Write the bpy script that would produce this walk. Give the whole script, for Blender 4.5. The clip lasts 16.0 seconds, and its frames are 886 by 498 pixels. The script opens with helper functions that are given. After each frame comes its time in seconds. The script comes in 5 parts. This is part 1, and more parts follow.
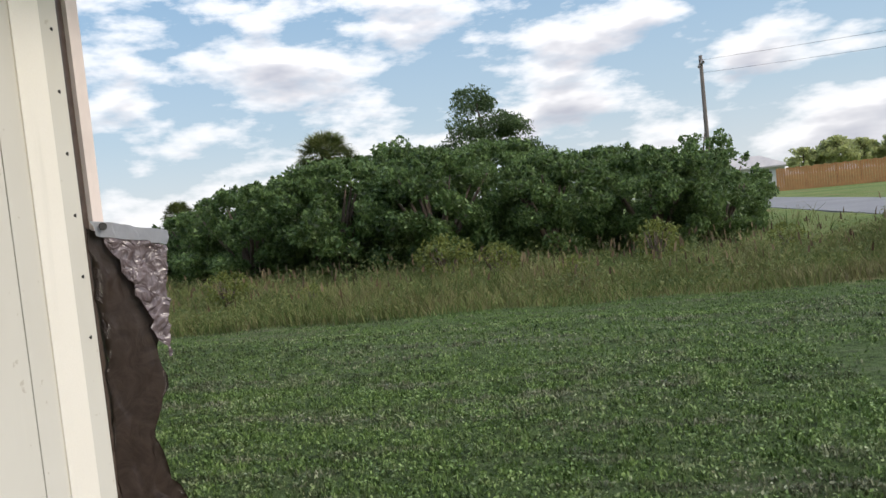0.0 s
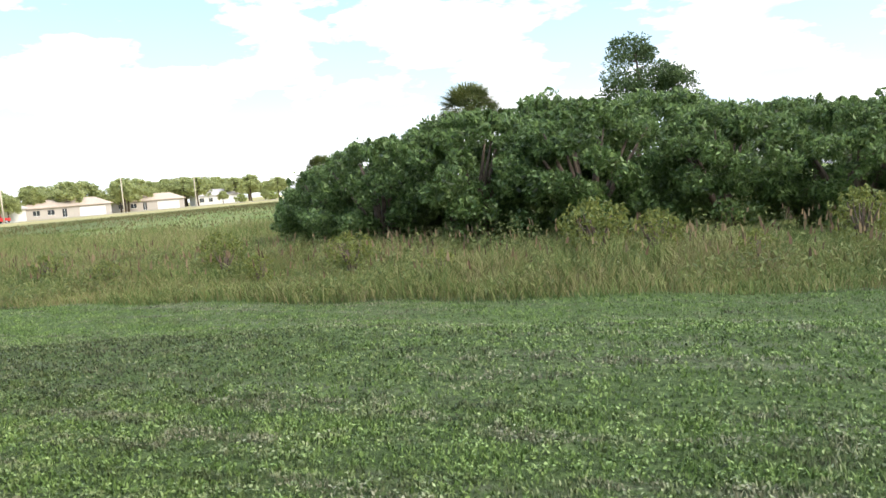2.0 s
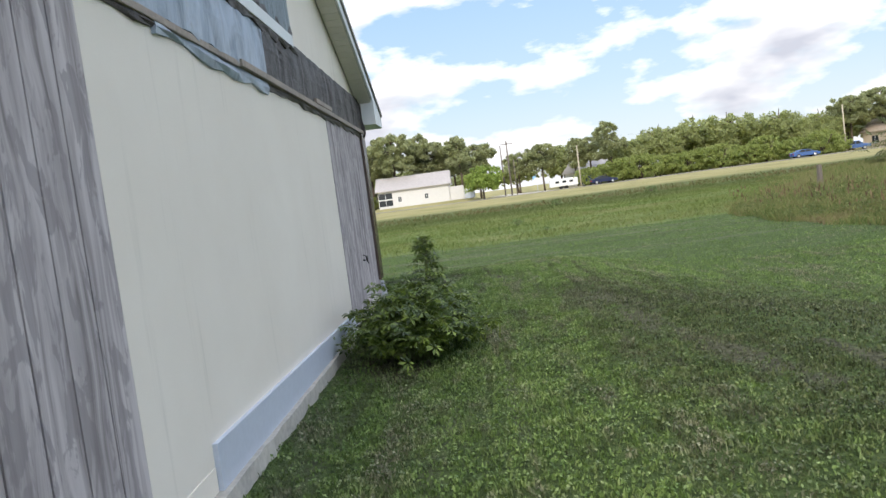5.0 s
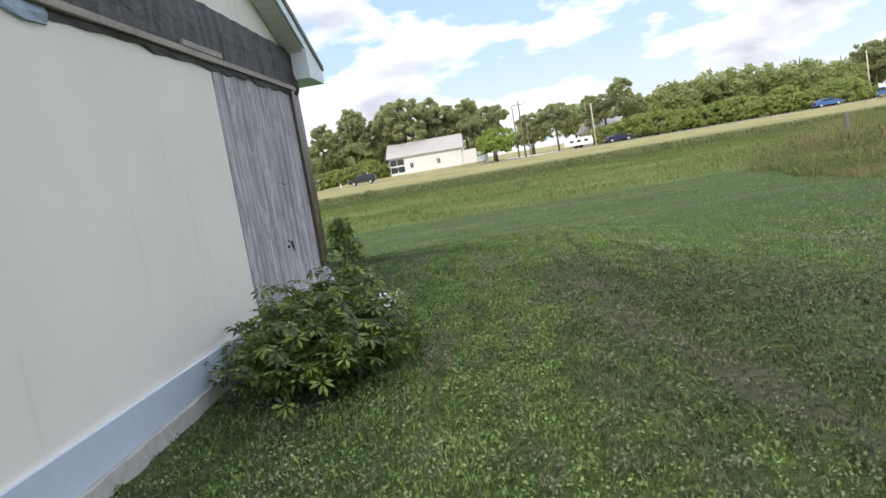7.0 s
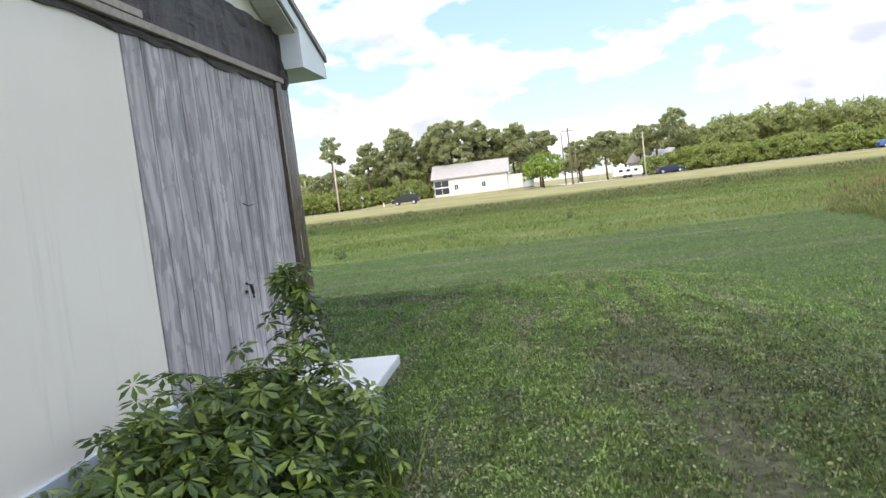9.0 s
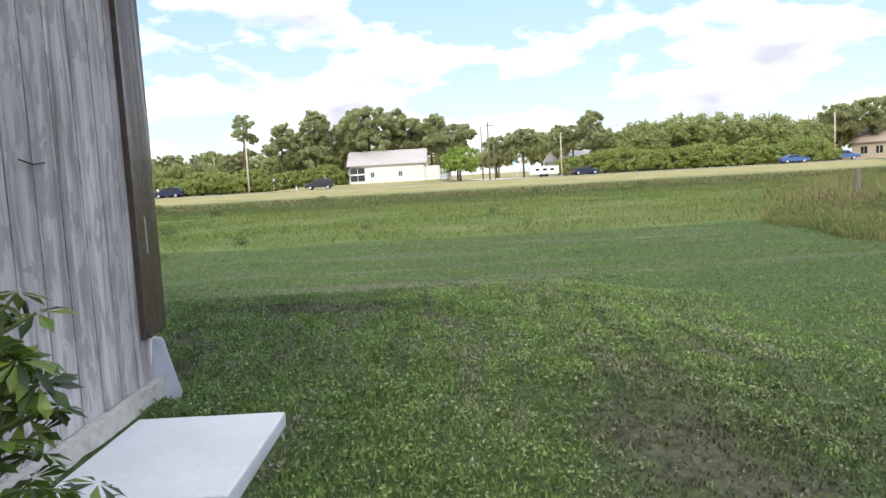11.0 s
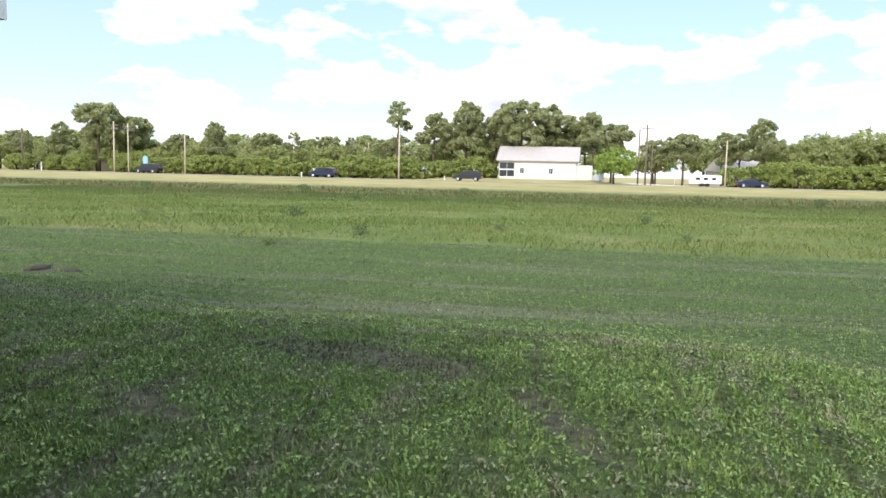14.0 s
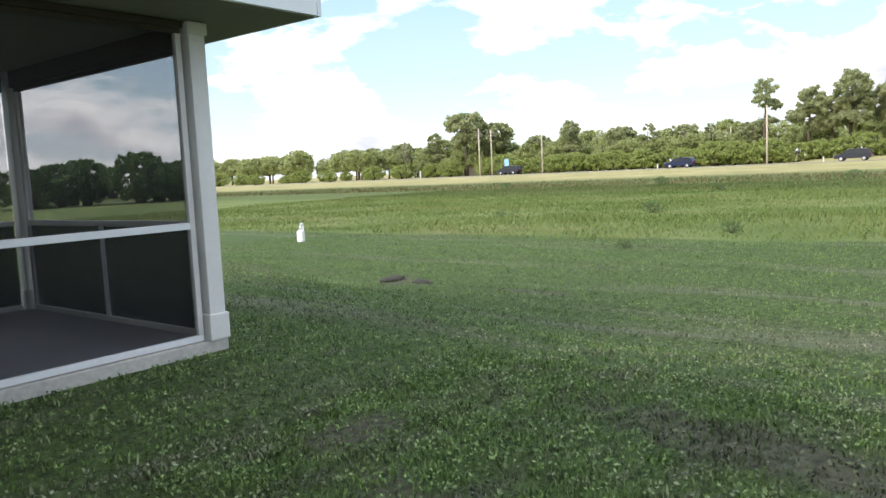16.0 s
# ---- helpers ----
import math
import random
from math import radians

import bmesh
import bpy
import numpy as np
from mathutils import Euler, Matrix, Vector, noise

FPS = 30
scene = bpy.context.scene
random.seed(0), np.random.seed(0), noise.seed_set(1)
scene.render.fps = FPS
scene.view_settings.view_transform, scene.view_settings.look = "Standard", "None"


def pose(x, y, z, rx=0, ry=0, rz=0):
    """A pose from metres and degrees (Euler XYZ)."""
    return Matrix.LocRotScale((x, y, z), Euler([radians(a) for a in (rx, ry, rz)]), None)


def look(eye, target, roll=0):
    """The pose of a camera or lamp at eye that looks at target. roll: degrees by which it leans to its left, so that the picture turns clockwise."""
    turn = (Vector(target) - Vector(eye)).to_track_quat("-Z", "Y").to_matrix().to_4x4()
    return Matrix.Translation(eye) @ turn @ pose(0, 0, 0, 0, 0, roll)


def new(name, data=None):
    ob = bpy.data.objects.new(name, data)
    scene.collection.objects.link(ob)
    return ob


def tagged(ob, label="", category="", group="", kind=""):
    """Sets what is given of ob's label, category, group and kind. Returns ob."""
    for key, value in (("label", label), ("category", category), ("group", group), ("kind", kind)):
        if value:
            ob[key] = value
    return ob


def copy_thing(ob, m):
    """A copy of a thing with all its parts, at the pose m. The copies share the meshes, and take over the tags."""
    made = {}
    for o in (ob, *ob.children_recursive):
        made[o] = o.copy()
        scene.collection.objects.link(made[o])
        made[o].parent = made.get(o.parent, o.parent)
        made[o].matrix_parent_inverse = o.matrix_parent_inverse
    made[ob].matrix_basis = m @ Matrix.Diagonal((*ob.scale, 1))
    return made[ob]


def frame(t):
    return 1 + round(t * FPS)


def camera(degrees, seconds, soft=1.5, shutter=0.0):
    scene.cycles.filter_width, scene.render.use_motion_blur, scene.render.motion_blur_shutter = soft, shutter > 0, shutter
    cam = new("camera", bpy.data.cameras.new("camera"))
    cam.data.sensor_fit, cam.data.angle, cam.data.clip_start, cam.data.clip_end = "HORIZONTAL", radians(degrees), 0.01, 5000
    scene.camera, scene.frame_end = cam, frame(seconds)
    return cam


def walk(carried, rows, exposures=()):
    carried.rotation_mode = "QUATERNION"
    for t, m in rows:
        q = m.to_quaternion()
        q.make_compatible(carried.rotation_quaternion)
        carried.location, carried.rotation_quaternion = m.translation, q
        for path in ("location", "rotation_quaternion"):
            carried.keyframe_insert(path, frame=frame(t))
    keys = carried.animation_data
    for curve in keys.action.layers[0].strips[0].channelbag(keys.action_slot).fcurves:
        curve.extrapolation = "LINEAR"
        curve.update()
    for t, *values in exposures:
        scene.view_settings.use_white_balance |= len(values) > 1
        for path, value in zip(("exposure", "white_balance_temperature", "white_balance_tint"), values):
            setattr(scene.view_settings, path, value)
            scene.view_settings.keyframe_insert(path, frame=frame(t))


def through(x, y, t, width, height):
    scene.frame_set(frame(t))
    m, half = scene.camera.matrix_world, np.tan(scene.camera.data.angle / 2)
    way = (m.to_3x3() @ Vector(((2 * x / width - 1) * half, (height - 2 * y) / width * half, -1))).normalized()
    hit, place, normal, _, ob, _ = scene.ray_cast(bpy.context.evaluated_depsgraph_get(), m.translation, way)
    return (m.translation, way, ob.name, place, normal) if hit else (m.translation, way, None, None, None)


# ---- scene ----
cam = camera(60.9, 16.0)
PATH = [
    (0, (2.653, -2.211, 1.293), (2.268, -0.251, 1.192), -5.9),
    (0.5, (2.612, -1.759, 1.294), (2.157, 0.184, 1.162), -5.6),
    (1, (2.495, -1.165, 1.281), (2.01, 0.767, 1.107), -5.5),
    (1.5, (2.367, -0.714, 1.289), (1.763, 1.182, 1.091), -5.4),
    (2, (2.252, -0.268, 1.301), (1.493, 1.573, 1.124), -4.6),
    (2.5, (2.026, 0.261, 1.306), (1.021, 1.984, 1.165), -2.9),
    (3, (1.72, 0.47, 1.389), (0.221, 1.788, 1.258), -3.7),
    (3.5, (1.422, 0.795, 1.432), (-0.489, 1.377, 1.336), -6.2),
    (4, (1.037, 0.979, 1.463), (-0.958, 1.093, 1.385), -7.0),
    (4.2, (0.921, 1.046, 1.453), (-1.078, 1.066, 1.382), -6.7),
    (6.3, (-0.595, 1.816, 1.363), (-2.581, 1.676, 1.173), -8.9),
    (6.5, (-0.828, 1.87, 1.345), (-2.813, 1.751, 1.134), -9.5),
    (7, (-1.338, 2.005, 1.337), (-3.321, 1.857, 1.115), -9.6),
    (7.5, (-1.889, 2.131, 1.329), (-3.862, 1.882, 1.116), -10.1),
    (8, (-2.434, 2.133, 1.327), (-4.402, 1.828, 1.142), -9.6),
    (8.5, (-2.933, 2.131, 1.33), (-4.901, 1.808, 1.178), -8.6),
    (9, (-3.45, 2.043, 1.317), (-5.429, 1.793, 1.169), -6.9),
    (9.5, (-3.947, 1.912, 1.282), (-5.935, 1.743, 1.142), -4.8),
    (10, (-4.476, 1.769, 1.264), (-6.466, 1.641, 1.116), -4.1),
    (10.2, (-4.678, 1.71, 1.251), (-6.669, 1.639, 1.072), -4.7),
    (12.3, (-6.725, 1.927, 1.247), (-8.718, 1.933, 1.076), -1.6),
    (12.5, (-6.88, 1.952, 1.232), (-8.873, 1.922, 1.063), -1.8),
    (13, (-7.275, 1.975, 1.225), (-9.264, 1.852, 1.06), -1.6),
    (13.5, (-7.661, 1.965, 1.21), (-9.637, 1.71, 1.034), -0.7),
    (14, (-8.085, 1.84, 1.253), (-10.034, 1.442, 1.053), 1.3),
    (14.5, (-8.508, 1.706, 1.25), (-10.431, 1.203, 1.024), 0.6),
    (15, (-8.909, 1.531, 1.263), (-10.762, 0.817, 1.025), -1.9),
    (15.5, (-9.298, 1.29, 1.275), (-11.047, 0.347, 1.052), -2.6),
    (16, (-9.674, 1.123, 1.264), (-11.235, -0.11, 1.06), -2.7),
]
EXPOSURES = [(t, e, 6480, 12) for t, e in ((0.0, 0.86), (0.5, 1.05), (1.0, 1.42), (1.5, 1.68), (2.0, 1.74), (2.5, 1.74), (3.5, 1.58), (4.0, 1.40), (6.5, 1.08), (7.0, 1.20), (8.0, 1.42), (8.5, 1.46), (10.0, 1.36), (12.5, 1.42), (14.5, 1.5), (16.0, 1.52))]
walk(cam, [(t, look(eye, target, roll)) for t, eye, target, roll in PATH], EXPOSURES)

# ---- light ----
SUN_EL, SUN_AZ = 33.0, 10.0          # degrees; azimuth from +x towards -y
world = bpy.data.worlds.new("sky_world")
scene.world = world
world.use_nodes = True
wn, wl = world.node_tree.nodes, world.node_tree.links
wn.clear()
w_out = wn.new("ShaderNodeOutputWorld")
w_bg = wn.new("ShaderNodeBackground")
w_bg.inputs["Strength"].default_value = 0.13
sky = wn.new("ShaderNodeTexSky")
sky.sky_type, sky.sun_disc = "NISHITA", False
sky.sun_elevation, sky.sun_rotation = radians(SUN_EL), radians(90 + SUN_AZ)
sky.air_density, sky.dust_density, sky.ozone_density = 1.0, 0.6, 2.0
w_geo = wn.new("ShaderNodeTexCoord")
w_sep = wn.new("ShaderNodeSeparateXYZ")
wl.new(w_geo.outputs["Generated"], w_sep.inputs[0])


def wmath(op, a, b=None, clamp=False):
    n = wn.new("ShaderNodeMath")
    n.operation, n.use_clamp = op, clamp
    for i, v in enumerate((a, b)):
        if v is None:
            continue
        if isinstance(v, (int, float)):
            n.inputs[i].default_value = v
        else:
            wl.new(v, n.inputs[i])
    return n.outputs[0]


# cumulus layer: noise over the sky's dome, flattened so that clouds lie in banks
w_map = wn.new("ShaderNodeMapping")
w_map.inputs["Scale"].default_value = (1.0, 1.0, 2.7)
wl.new(w_geo.outputs["Generated"], w_map.inputs[0])


def wnoise(scale, detail, rough, offset):
    m = wn.new("ShaderNodeMapping")
    m.inputs["Location"].default_value = offset
    wl.new(w_map.outputs[0], m.inputs[0])
    n = wn.new("ShaderNodeTexNoise")
    n.inputs["Scale"].default_value, n.inputs["Detail"].default_value, n.inputs["Roughness"].default_value = scale, detail, rough
    wl.new(m.outputs[0], n.inputs["Vector"])
    return n.outputs["Fac"]


def wramp(fac, stops):
    r = wn.new("ShaderNodeValToRGB")
    r.color_ramp.elements[0].position, r.color_ramp.elements[0].color = stops[0][0], (*stops[0][1], 1)
    r.color_ramp.elements[1].position, r.color_ramp.elements[1].color = stops[-1][0], (*stops[-1][1], 1)
    for p, c in stops[1:-1]:
        r.color_ramp.elements.new(p).color = (*c, 1)
    wl.new(fac, r.inputs[0])
    return r.outputs[0]


cloud_a = wnoise(6.0, 9.0, 0.55, (3.1, 1.7, 0.0))
cloud_b = wnoise(6.0, 4.0, 0.50, (3.1, 1.7, 0.05))
cloud_mask = wramp(cloud_a, [(0.465, (0, 0, 0)), (0.53, (0.62, 0.62, 0.62)), (0.61, (1, 1, 1))])
haze_mask = wramp(w_sep.outputs[2], [(0.0, (0.95, 0.95, 0.95)), (0.30, (0.80, 0.80, 0.80)), (0.75, (0.25, 0.25, 0.25))])
haze_c = wramp(w_sep.outputs[2], [(0.0, (2.9, 3.1, 3.25)), (0.12, (1.95, 2.5, 2.9)), (0.34, (1.05, 1.85, 2.65))])
cloud_c = wramp(cloud_b, [(0.53, (4.6, 4.6, 4.6)), (0.60, (3.3, 3.35, 3.5)), (0.70, (2.3, 2.4, 2.7))])
# brighter towards the zenith, as under a bright broken cloud deck
up2 = wmath("ADD", wmath("MULTIPLY", wmath("POWER", wmath("MAXIMUM", w_sep.outputs[2], 0.0), 2.0), 2.2), 1.0)
cloud_s = wn.new("ShaderNodeVectorMath")
cloud_s.operation = "SCALE"
wl.new(cloud_c, cloud_s.inputs[0])
wl.new(up2, cloud_s.inputs["Scale"])
mix_h = wn.new("ShaderNodeMixRGB")
wl.new(haze_mask, mix_h.inputs[0])
wl.new(sky.outputs[0], mix_h.inputs[1])
wl.new(haze_c, mix_h.inputs[2])
mix_c = wn.new("ShaderNodeMixRGB")
wl.new(cloud_mask, mix_c.inputs[0])
wl.new(mix_h.outputs[0], mix_c.inputs[1])
wl.new(cloud_s.outputs[0], mix_c.inputs[2])
wl.new(mix_c.outputs[0], w_bg.inputs["Color"])
wl.new(w_bg.outputs[0], w_out.inputs[0])

sun = new("sun", bpy.data.lights.new("sun", "SUN"))
sun.data.energy, sun.data.angle, sun.data.color = 1.25, radians(22), (1.0, 0.91, 0.76)
s_az, s_el = radians(-SUN_AZ), radians(SUN_EL)
sun.matrix_world = look((math.cos(s_az) * math.cos(s_el) * 50, math.sin(s_az) * math.cos(s_el) * 50, math.sin(s_el) * 50), (0, 0, 0))


# ---- materials ----
class Mat:
    """A node material under construction."""

    def __init__(self, name, rough=0.8, metal=0.0, spec=0.4):
        self.m = bpy.data.materials.new(name)
        self.m.use_nodes = True
        self.n, self.l = self.m.node_tree.nodes, self.m.node_tree.links
        self.b = self.n["Principled BSDF"]
        self.b.inputs["Roughness"].default_value = rough
        self.b.inputs["Metallic"].default_value = metal
        self.b.inputs["Specular IOR Level"].default_value = spec
        self.pos = self.n.new("ShaderNodeNewGeometry").outputs["Position"]

    def put(self, v, sock):
        if isinstance(v, (int, float)):
            sock.default_value = v
        elif isinstance(v, tuple):
            sock.default_value = (*v, 1) if len(v) == 3 and sock.type == "RGBA" else v
        else:
            self.l.new(v, sock)

    def math(self, op, a, b=0.0, clamp=False):
        n = self.n.new("ShaderNodeMath")
        n.operation, n.use_clamp = op, clamp
        self.put(a, n.inputs[0])
        self.put(b, n.inputs[1])
        return n.outputs[0]

    def scaled(self, s, vec=None, turn=0.0):
        n = self.n.new("ShaderNodeMapping")
        n.inputs["Scale"].default_value = s
        n.inputs["Rotation"].default_value = (0, 0, radians(turn))
        self.l.new(vec or self.pos, n.inputs[0])
        return n.outputs[0]

    def noise(self, scale, detail=4.0, rough=0.55, vec=None, distort=0.0):
        n = self.n.new("ShaderNodeTexNoise")
        n.inputs["Scale"].default_value, n.inputs["Detail"].default_value = scale, detail
        n.inputs["Roughness"].default_value, n.inputs["Distortion"].default_value = rough, distort
        self.l.new(vec or self.pos, n.inputs["Vector"])
        return n.outputs["Fac"]

    def ramp(self, fac, *stops):
        r = self.n.new("ShaderNodeValToRGB")
        e = r.color_ramp.elements
        e[0].position, e[0].color = stops[0][0], (*stops[0][1], 1)
        e[1].position, e[1].color = stops[-1][0], (*stops[-1][1], 1)
        for p, c in stops[1:-1]:
            e.new(p).color = (*c, 1)
        self.l.new(fac, r.inputs[0])
        return r.outputs[0]

    def step(self, fac, lo, hi):
        n = self.n.new("ShaderNodeMapRange")
        n.interpolation_type = "SMOOTHSTEP"
        self.put(fac, n.inputs["Value"])
        n.inputs["From Min"].default_value, n.inputs["From Max"].default_value = lo, hi
        return n.outputs["Result"]

    def mix(self, fac, a, b, mode="MIX"):
        n = self.n.new("ShaderNodeMixRGB")
        n.blend_type = mode
        self.put(fac, n.inputs[0])
        self.put(a, n.inputs[1])
        self.put(b, n.inputs[2])
        return n.outputs[0]

    def colour(self, c):
        self.put(c, self.b.inputs["Base Color"])
        return self

    def bump(self, h, strength=0.3, dist=0.01):
        n = self.n.new("ShaderNodeBump")
        n.inputs["Strength"].default_value, n.inputs["Distance"].default_value = strength, dist
        self.l.new(h, n.inputs["Height"])
        self.l.new(n.outputs[0], self.b.inputs["Normal"])
        return self

    def island(self):
        return self.n.new("ShaderNodeNewGeometry").outputs["Random Per Island"]

    def each(self):
        return self.n.new("ShaderNodeObjectInfo").outputs["Random"]


def plain(name, c, rough=0.7, metal=0.0, vary=0.12, grain=40.0, patch=2.0, bump=0.15, spec=0.4):
    """Colour with grain and larger, weaker patches."""
    k = Mat(name, rough, metal, spec)
    dark = tuple(v * (1 - vary) for v in c)
    lite = tuple(min(1.0, v * (1 + vary)) for v in c)
    f = k.math("ADD", k.math("MULTIPLY", k.noise(grain), 0.5), k.math("MULTIPLY", k.noise(patch, 3), 0.5))
    k.colour(k.ramp(f, (0.3, dark), (0.7, lite)))
    if bump:
        k.bump(k.noise(grain * 2), bump, 0.004)
    return k.m


def leaf_mat(name, dark, mid, lite, rough=0.55, through=0.33):
    k = Mat(name, rough, 0, 0.35)
    f = k.math("ADD", k.math("MULTIPLY", k.island(), 0.65), k.math("MULTIPLY", k.noise(1.3, 2), 0.35))
    k.colour(k.ramp(f, (0.2, dark), (0.5, mid), (0.85, lite)))
    k.b.inputs["Transmission Weight"].default_value = 0.0
    t = k.n.new("ShaderNodeBsdfTranslucent")
    t.inputs["Color"].default_value = (*[v * 1.2 for v in lite], 1)
    s = k.n.new("ShaderNodeMixShader")
    s.inputs[0].default_value = through
    k.l.new(k.b.outputs[0], s.inputs[1])
    k.l.new(t.outputs[0], s.inputs[2])
    k.l.new(s.outputs[0], k.n["Material Output"].inputs[0])
    return k.m


# lawn, rough field, bare soil on one sheet
k = Mat("ground_grass", 0.95, 0, 0.15)
sep = k.n.new("ShaderNodeSeparateXYZ")
k.l.new(k.pos, sep.inputs[0])
gx, gy = sep.outputs[0], sep.outputs[1]
wob = k.math("MULTIPLY", k.math("SUBTRACT", k.noise(0.5, 3), 0.5), 1.6)
in_y = k.step(k.math("ADD", gy, k.math("MULTIPLY", wob, 0.5)), 10.3, 9.8)
in_x = k.step(k.math("ADD", gx, k.math("MULTIPLY", wob, 0.5)), -25.8, -25.2)
lawn_mask = k.math("MULTIPLY", in_y, in_x)
lawn_c = k.ramp(k.noise(14, 6, 0.75), (0.34, (0.030, 0.046, 0.017)), (0.54, (0.086, 0.130, 0.044)), (0.76, (0.155, 0.20, 0.082)))
streak = k.mix(k.step(gx, -12.5, -14.5), k.noise(1.0, 5, 0.6, k.scaled((0.22, 2.6, 1.0), None, 8)), k.noise(1.0, 5, 0.6, k.scaled((1.9, 0.14, 1.0), None, 6)))
lawn_c = k.mix(k.math("MULTIPLY", k.step(streak, 0.52, 0.75), 0.6), lawn_c, (0.18, 0.18, 0.13))
field_c = k.ramp(k.noise(0.22, 6, 0.65), (0.3, (0.085, 0.13, 0.036)), (0.5, (0.14, 0.185, 0.058)), (0.72, (0.20, 0.21, 0.085)))
field_c = k.mix(k.step(k.noise(0.9, 4, 0.6, k.scaled((1.0, 0.12, 1.0))), 0.56, 0.74), field_c, (0.20, 0.17, 0.08))
verge = k.step(k.math("ADD", gx, k.math("MULTIPLY", wob, 4.0)), -80.0, -96.0)
# field colour turns darker on the way to the road
dark_band = k.math("MULTIPLY", k.step(k.math("ADD", gx, k.math("MULTIPLY", wob, 3.0)), -44.0, -56.0), 0.6)
field_c = k.mix(dark_band, field_c, (0.075, 0.095, 0.035))
field_c = k.mix(k.math("MULTIPLY", verge, 0.85), field_c, k.ramp(k.noise(0.15, 5, 0.6), (0.3, (0.27, 0.255, 0.105)), (0.65, (0.43, 0.37, 0.185))))
grass_c = k.mix(lawn_mask, field_c, lawn_c)


def spot(x, y, rx, ry, turn=0.0):
    """A soft-edged bare patch with a ragged outline."""
    v = k.n.new("ShaderNodeMapping")
    v.vector_type = "TEXTURE"
    v.inputs["Location"].default_value = (x, y, 0)
    v.inputs["Rotation"].default_value = (0, 0, radians(turn))
    v.inputs["Scale"].default_value = (rx, ry, 1000)
    k.l.new(k.pos, v.inputs[0])
    d = k.n.new("ShaderNodeVectorMath")
    d.operation = "LENGTH"
    k.l.new(v.outputs[0], d.inputs[0])
    return k.step(k.math("ADD", d.outputs["Value"], k.math("MULTIPLY", k.math("SUBTRACT", k.noise(3.5, 5, 0.7), 0.5), 2.2)), 1.1, 0.5)


BARE = [(-8.5, 2.85, 1.3, 0.36, 14), (-6.9, 2.85, 1.1, 0.2, 5), (-5.0, 3.2, 1.4, 0.2, 10), (-4.3, 3.9, 1.2, 0.14, 4), (-10.7, 3.55, 1.0, 0.14, 18), (-12.95, 0.3, 1.2, 0.3, 75),
        (-12.2, -1.5, 0.4, 0.22, 0), (-11.6, -0.5, 0.7, 0.2, 60), (-6.35, 0.5, 1.15, 0.55, 0), (-11.9, 1.7, 0.8, 0.15, 30), (-17.8, 3.2, 1.1, 0.14, 88), (-18.4, -4.2, 0.9, 0.12, 85), (-18.5, -6.7, 0.6, 0.25, 20)]
for row in BARE:
    grass_c = k.mix(k.math("MULTIPLY", spot(*row), 0.75), grass_c, k.ramp(k.noise(14, 5), (0.3, (0.050, 0.046, 0.033)), (0.7, (0.165, 0.150, 0.112))))
k.colour(grass_c).bump(k.noise(30, 6, 0.75), 0.9, 0.05)
GROUND = k.m

def lawn_leaf(name, lift, rough, spec):
    """Mown turf: green clumps, dry clippings in mowing lines, darker dull patches."""
    global k
    k = Mat(name, rough, 0, spec)
    f = k.math("ADD", k.math("MULTIPLY", k.island(), 0.36), k.math("MULTIPLY", k.noise(2.2, 7, 0.72), 0.77))
    c = k.ramp(f, (0.30, (0.028, 0.055, 0.014)), (0.52, (0.105 * lift, 0.175 * lift, 0.044 * lift)), (0.74, (0.20 * lift, 0.285 * lift, 0.088 * lift)), (0.95, (0.36 * lift, 0.42 * lift, 0.22 * lift)))
    at = k.n.new("ShaderNodeSeparateXYZ")
    k.l.new(k.pos, at.inputs[0])
    west = k.step(at.outputs[0], -12.5, -14.5)
    along_x = k.noise(1.0, 6, 0.65, k.scaled((0.55, 2.8, 1.0), None, 8))
    along_y = k.noise(1.0, 6, 0.65, k.scaled((1.9, 0.22, 1.0), None, 6))
    mown = k.mix(west, along_x, along_y)
    thatch = k.math("ADD", k.math("MULTIPLY", mown, 0.7), k.math("MULTIPLY", k.noise(4.5, 4, 0.6), 0.3))
    c = k.mix(k.math("MULTIPLY", k.step(thatch, 0.48, 0.60), 0.72), c, k.ramp(k.island(), (0.2, (0.095, 0.086, 0.064)), (0.8, (0.27, 0.25, 0.195))))
    rows_x = k.noise(1.0, 5, 0.6, k.scaled((0.45, 5.0, 1.0), None, 5))
    rows_y = k.noise(1.0, 5, 0.6, k.scaled((2.6, 0.20, 1.0), None, 4))
    c = k.mix(k.math("MULTIPLY", k.step(k.mix(west, rows_x, rows_y), 0.55, 0.66), 0.6), c, (0.05, 0.05, 0.035))
    # the first, widest patch darkens most of the lawn north of the house
    for row in ((-5.8, 4.4, 6.0, 2.6, 6), (-8.6, 2.9, 1.6, 0.5, 14), (-12.9, 0.4, 1.3, 0.35, 75)):
        dull = k.math("ADD", k.math("MULTIPLY", k.island(), 0.5), k.math("MULTIPLY", k.noise(5.0, 4), 0.5))
        c = k.mix(k.math("MULTIPLY", spot(*row), 0.82), c, k.ramp(dull, (0.3, (0.022, 0.026, 0.015)), (0.55, (0.055, 0.078, 0.030)), (0.8, (0.15, 0.155, 0.085))))
    return k.colour(c).m


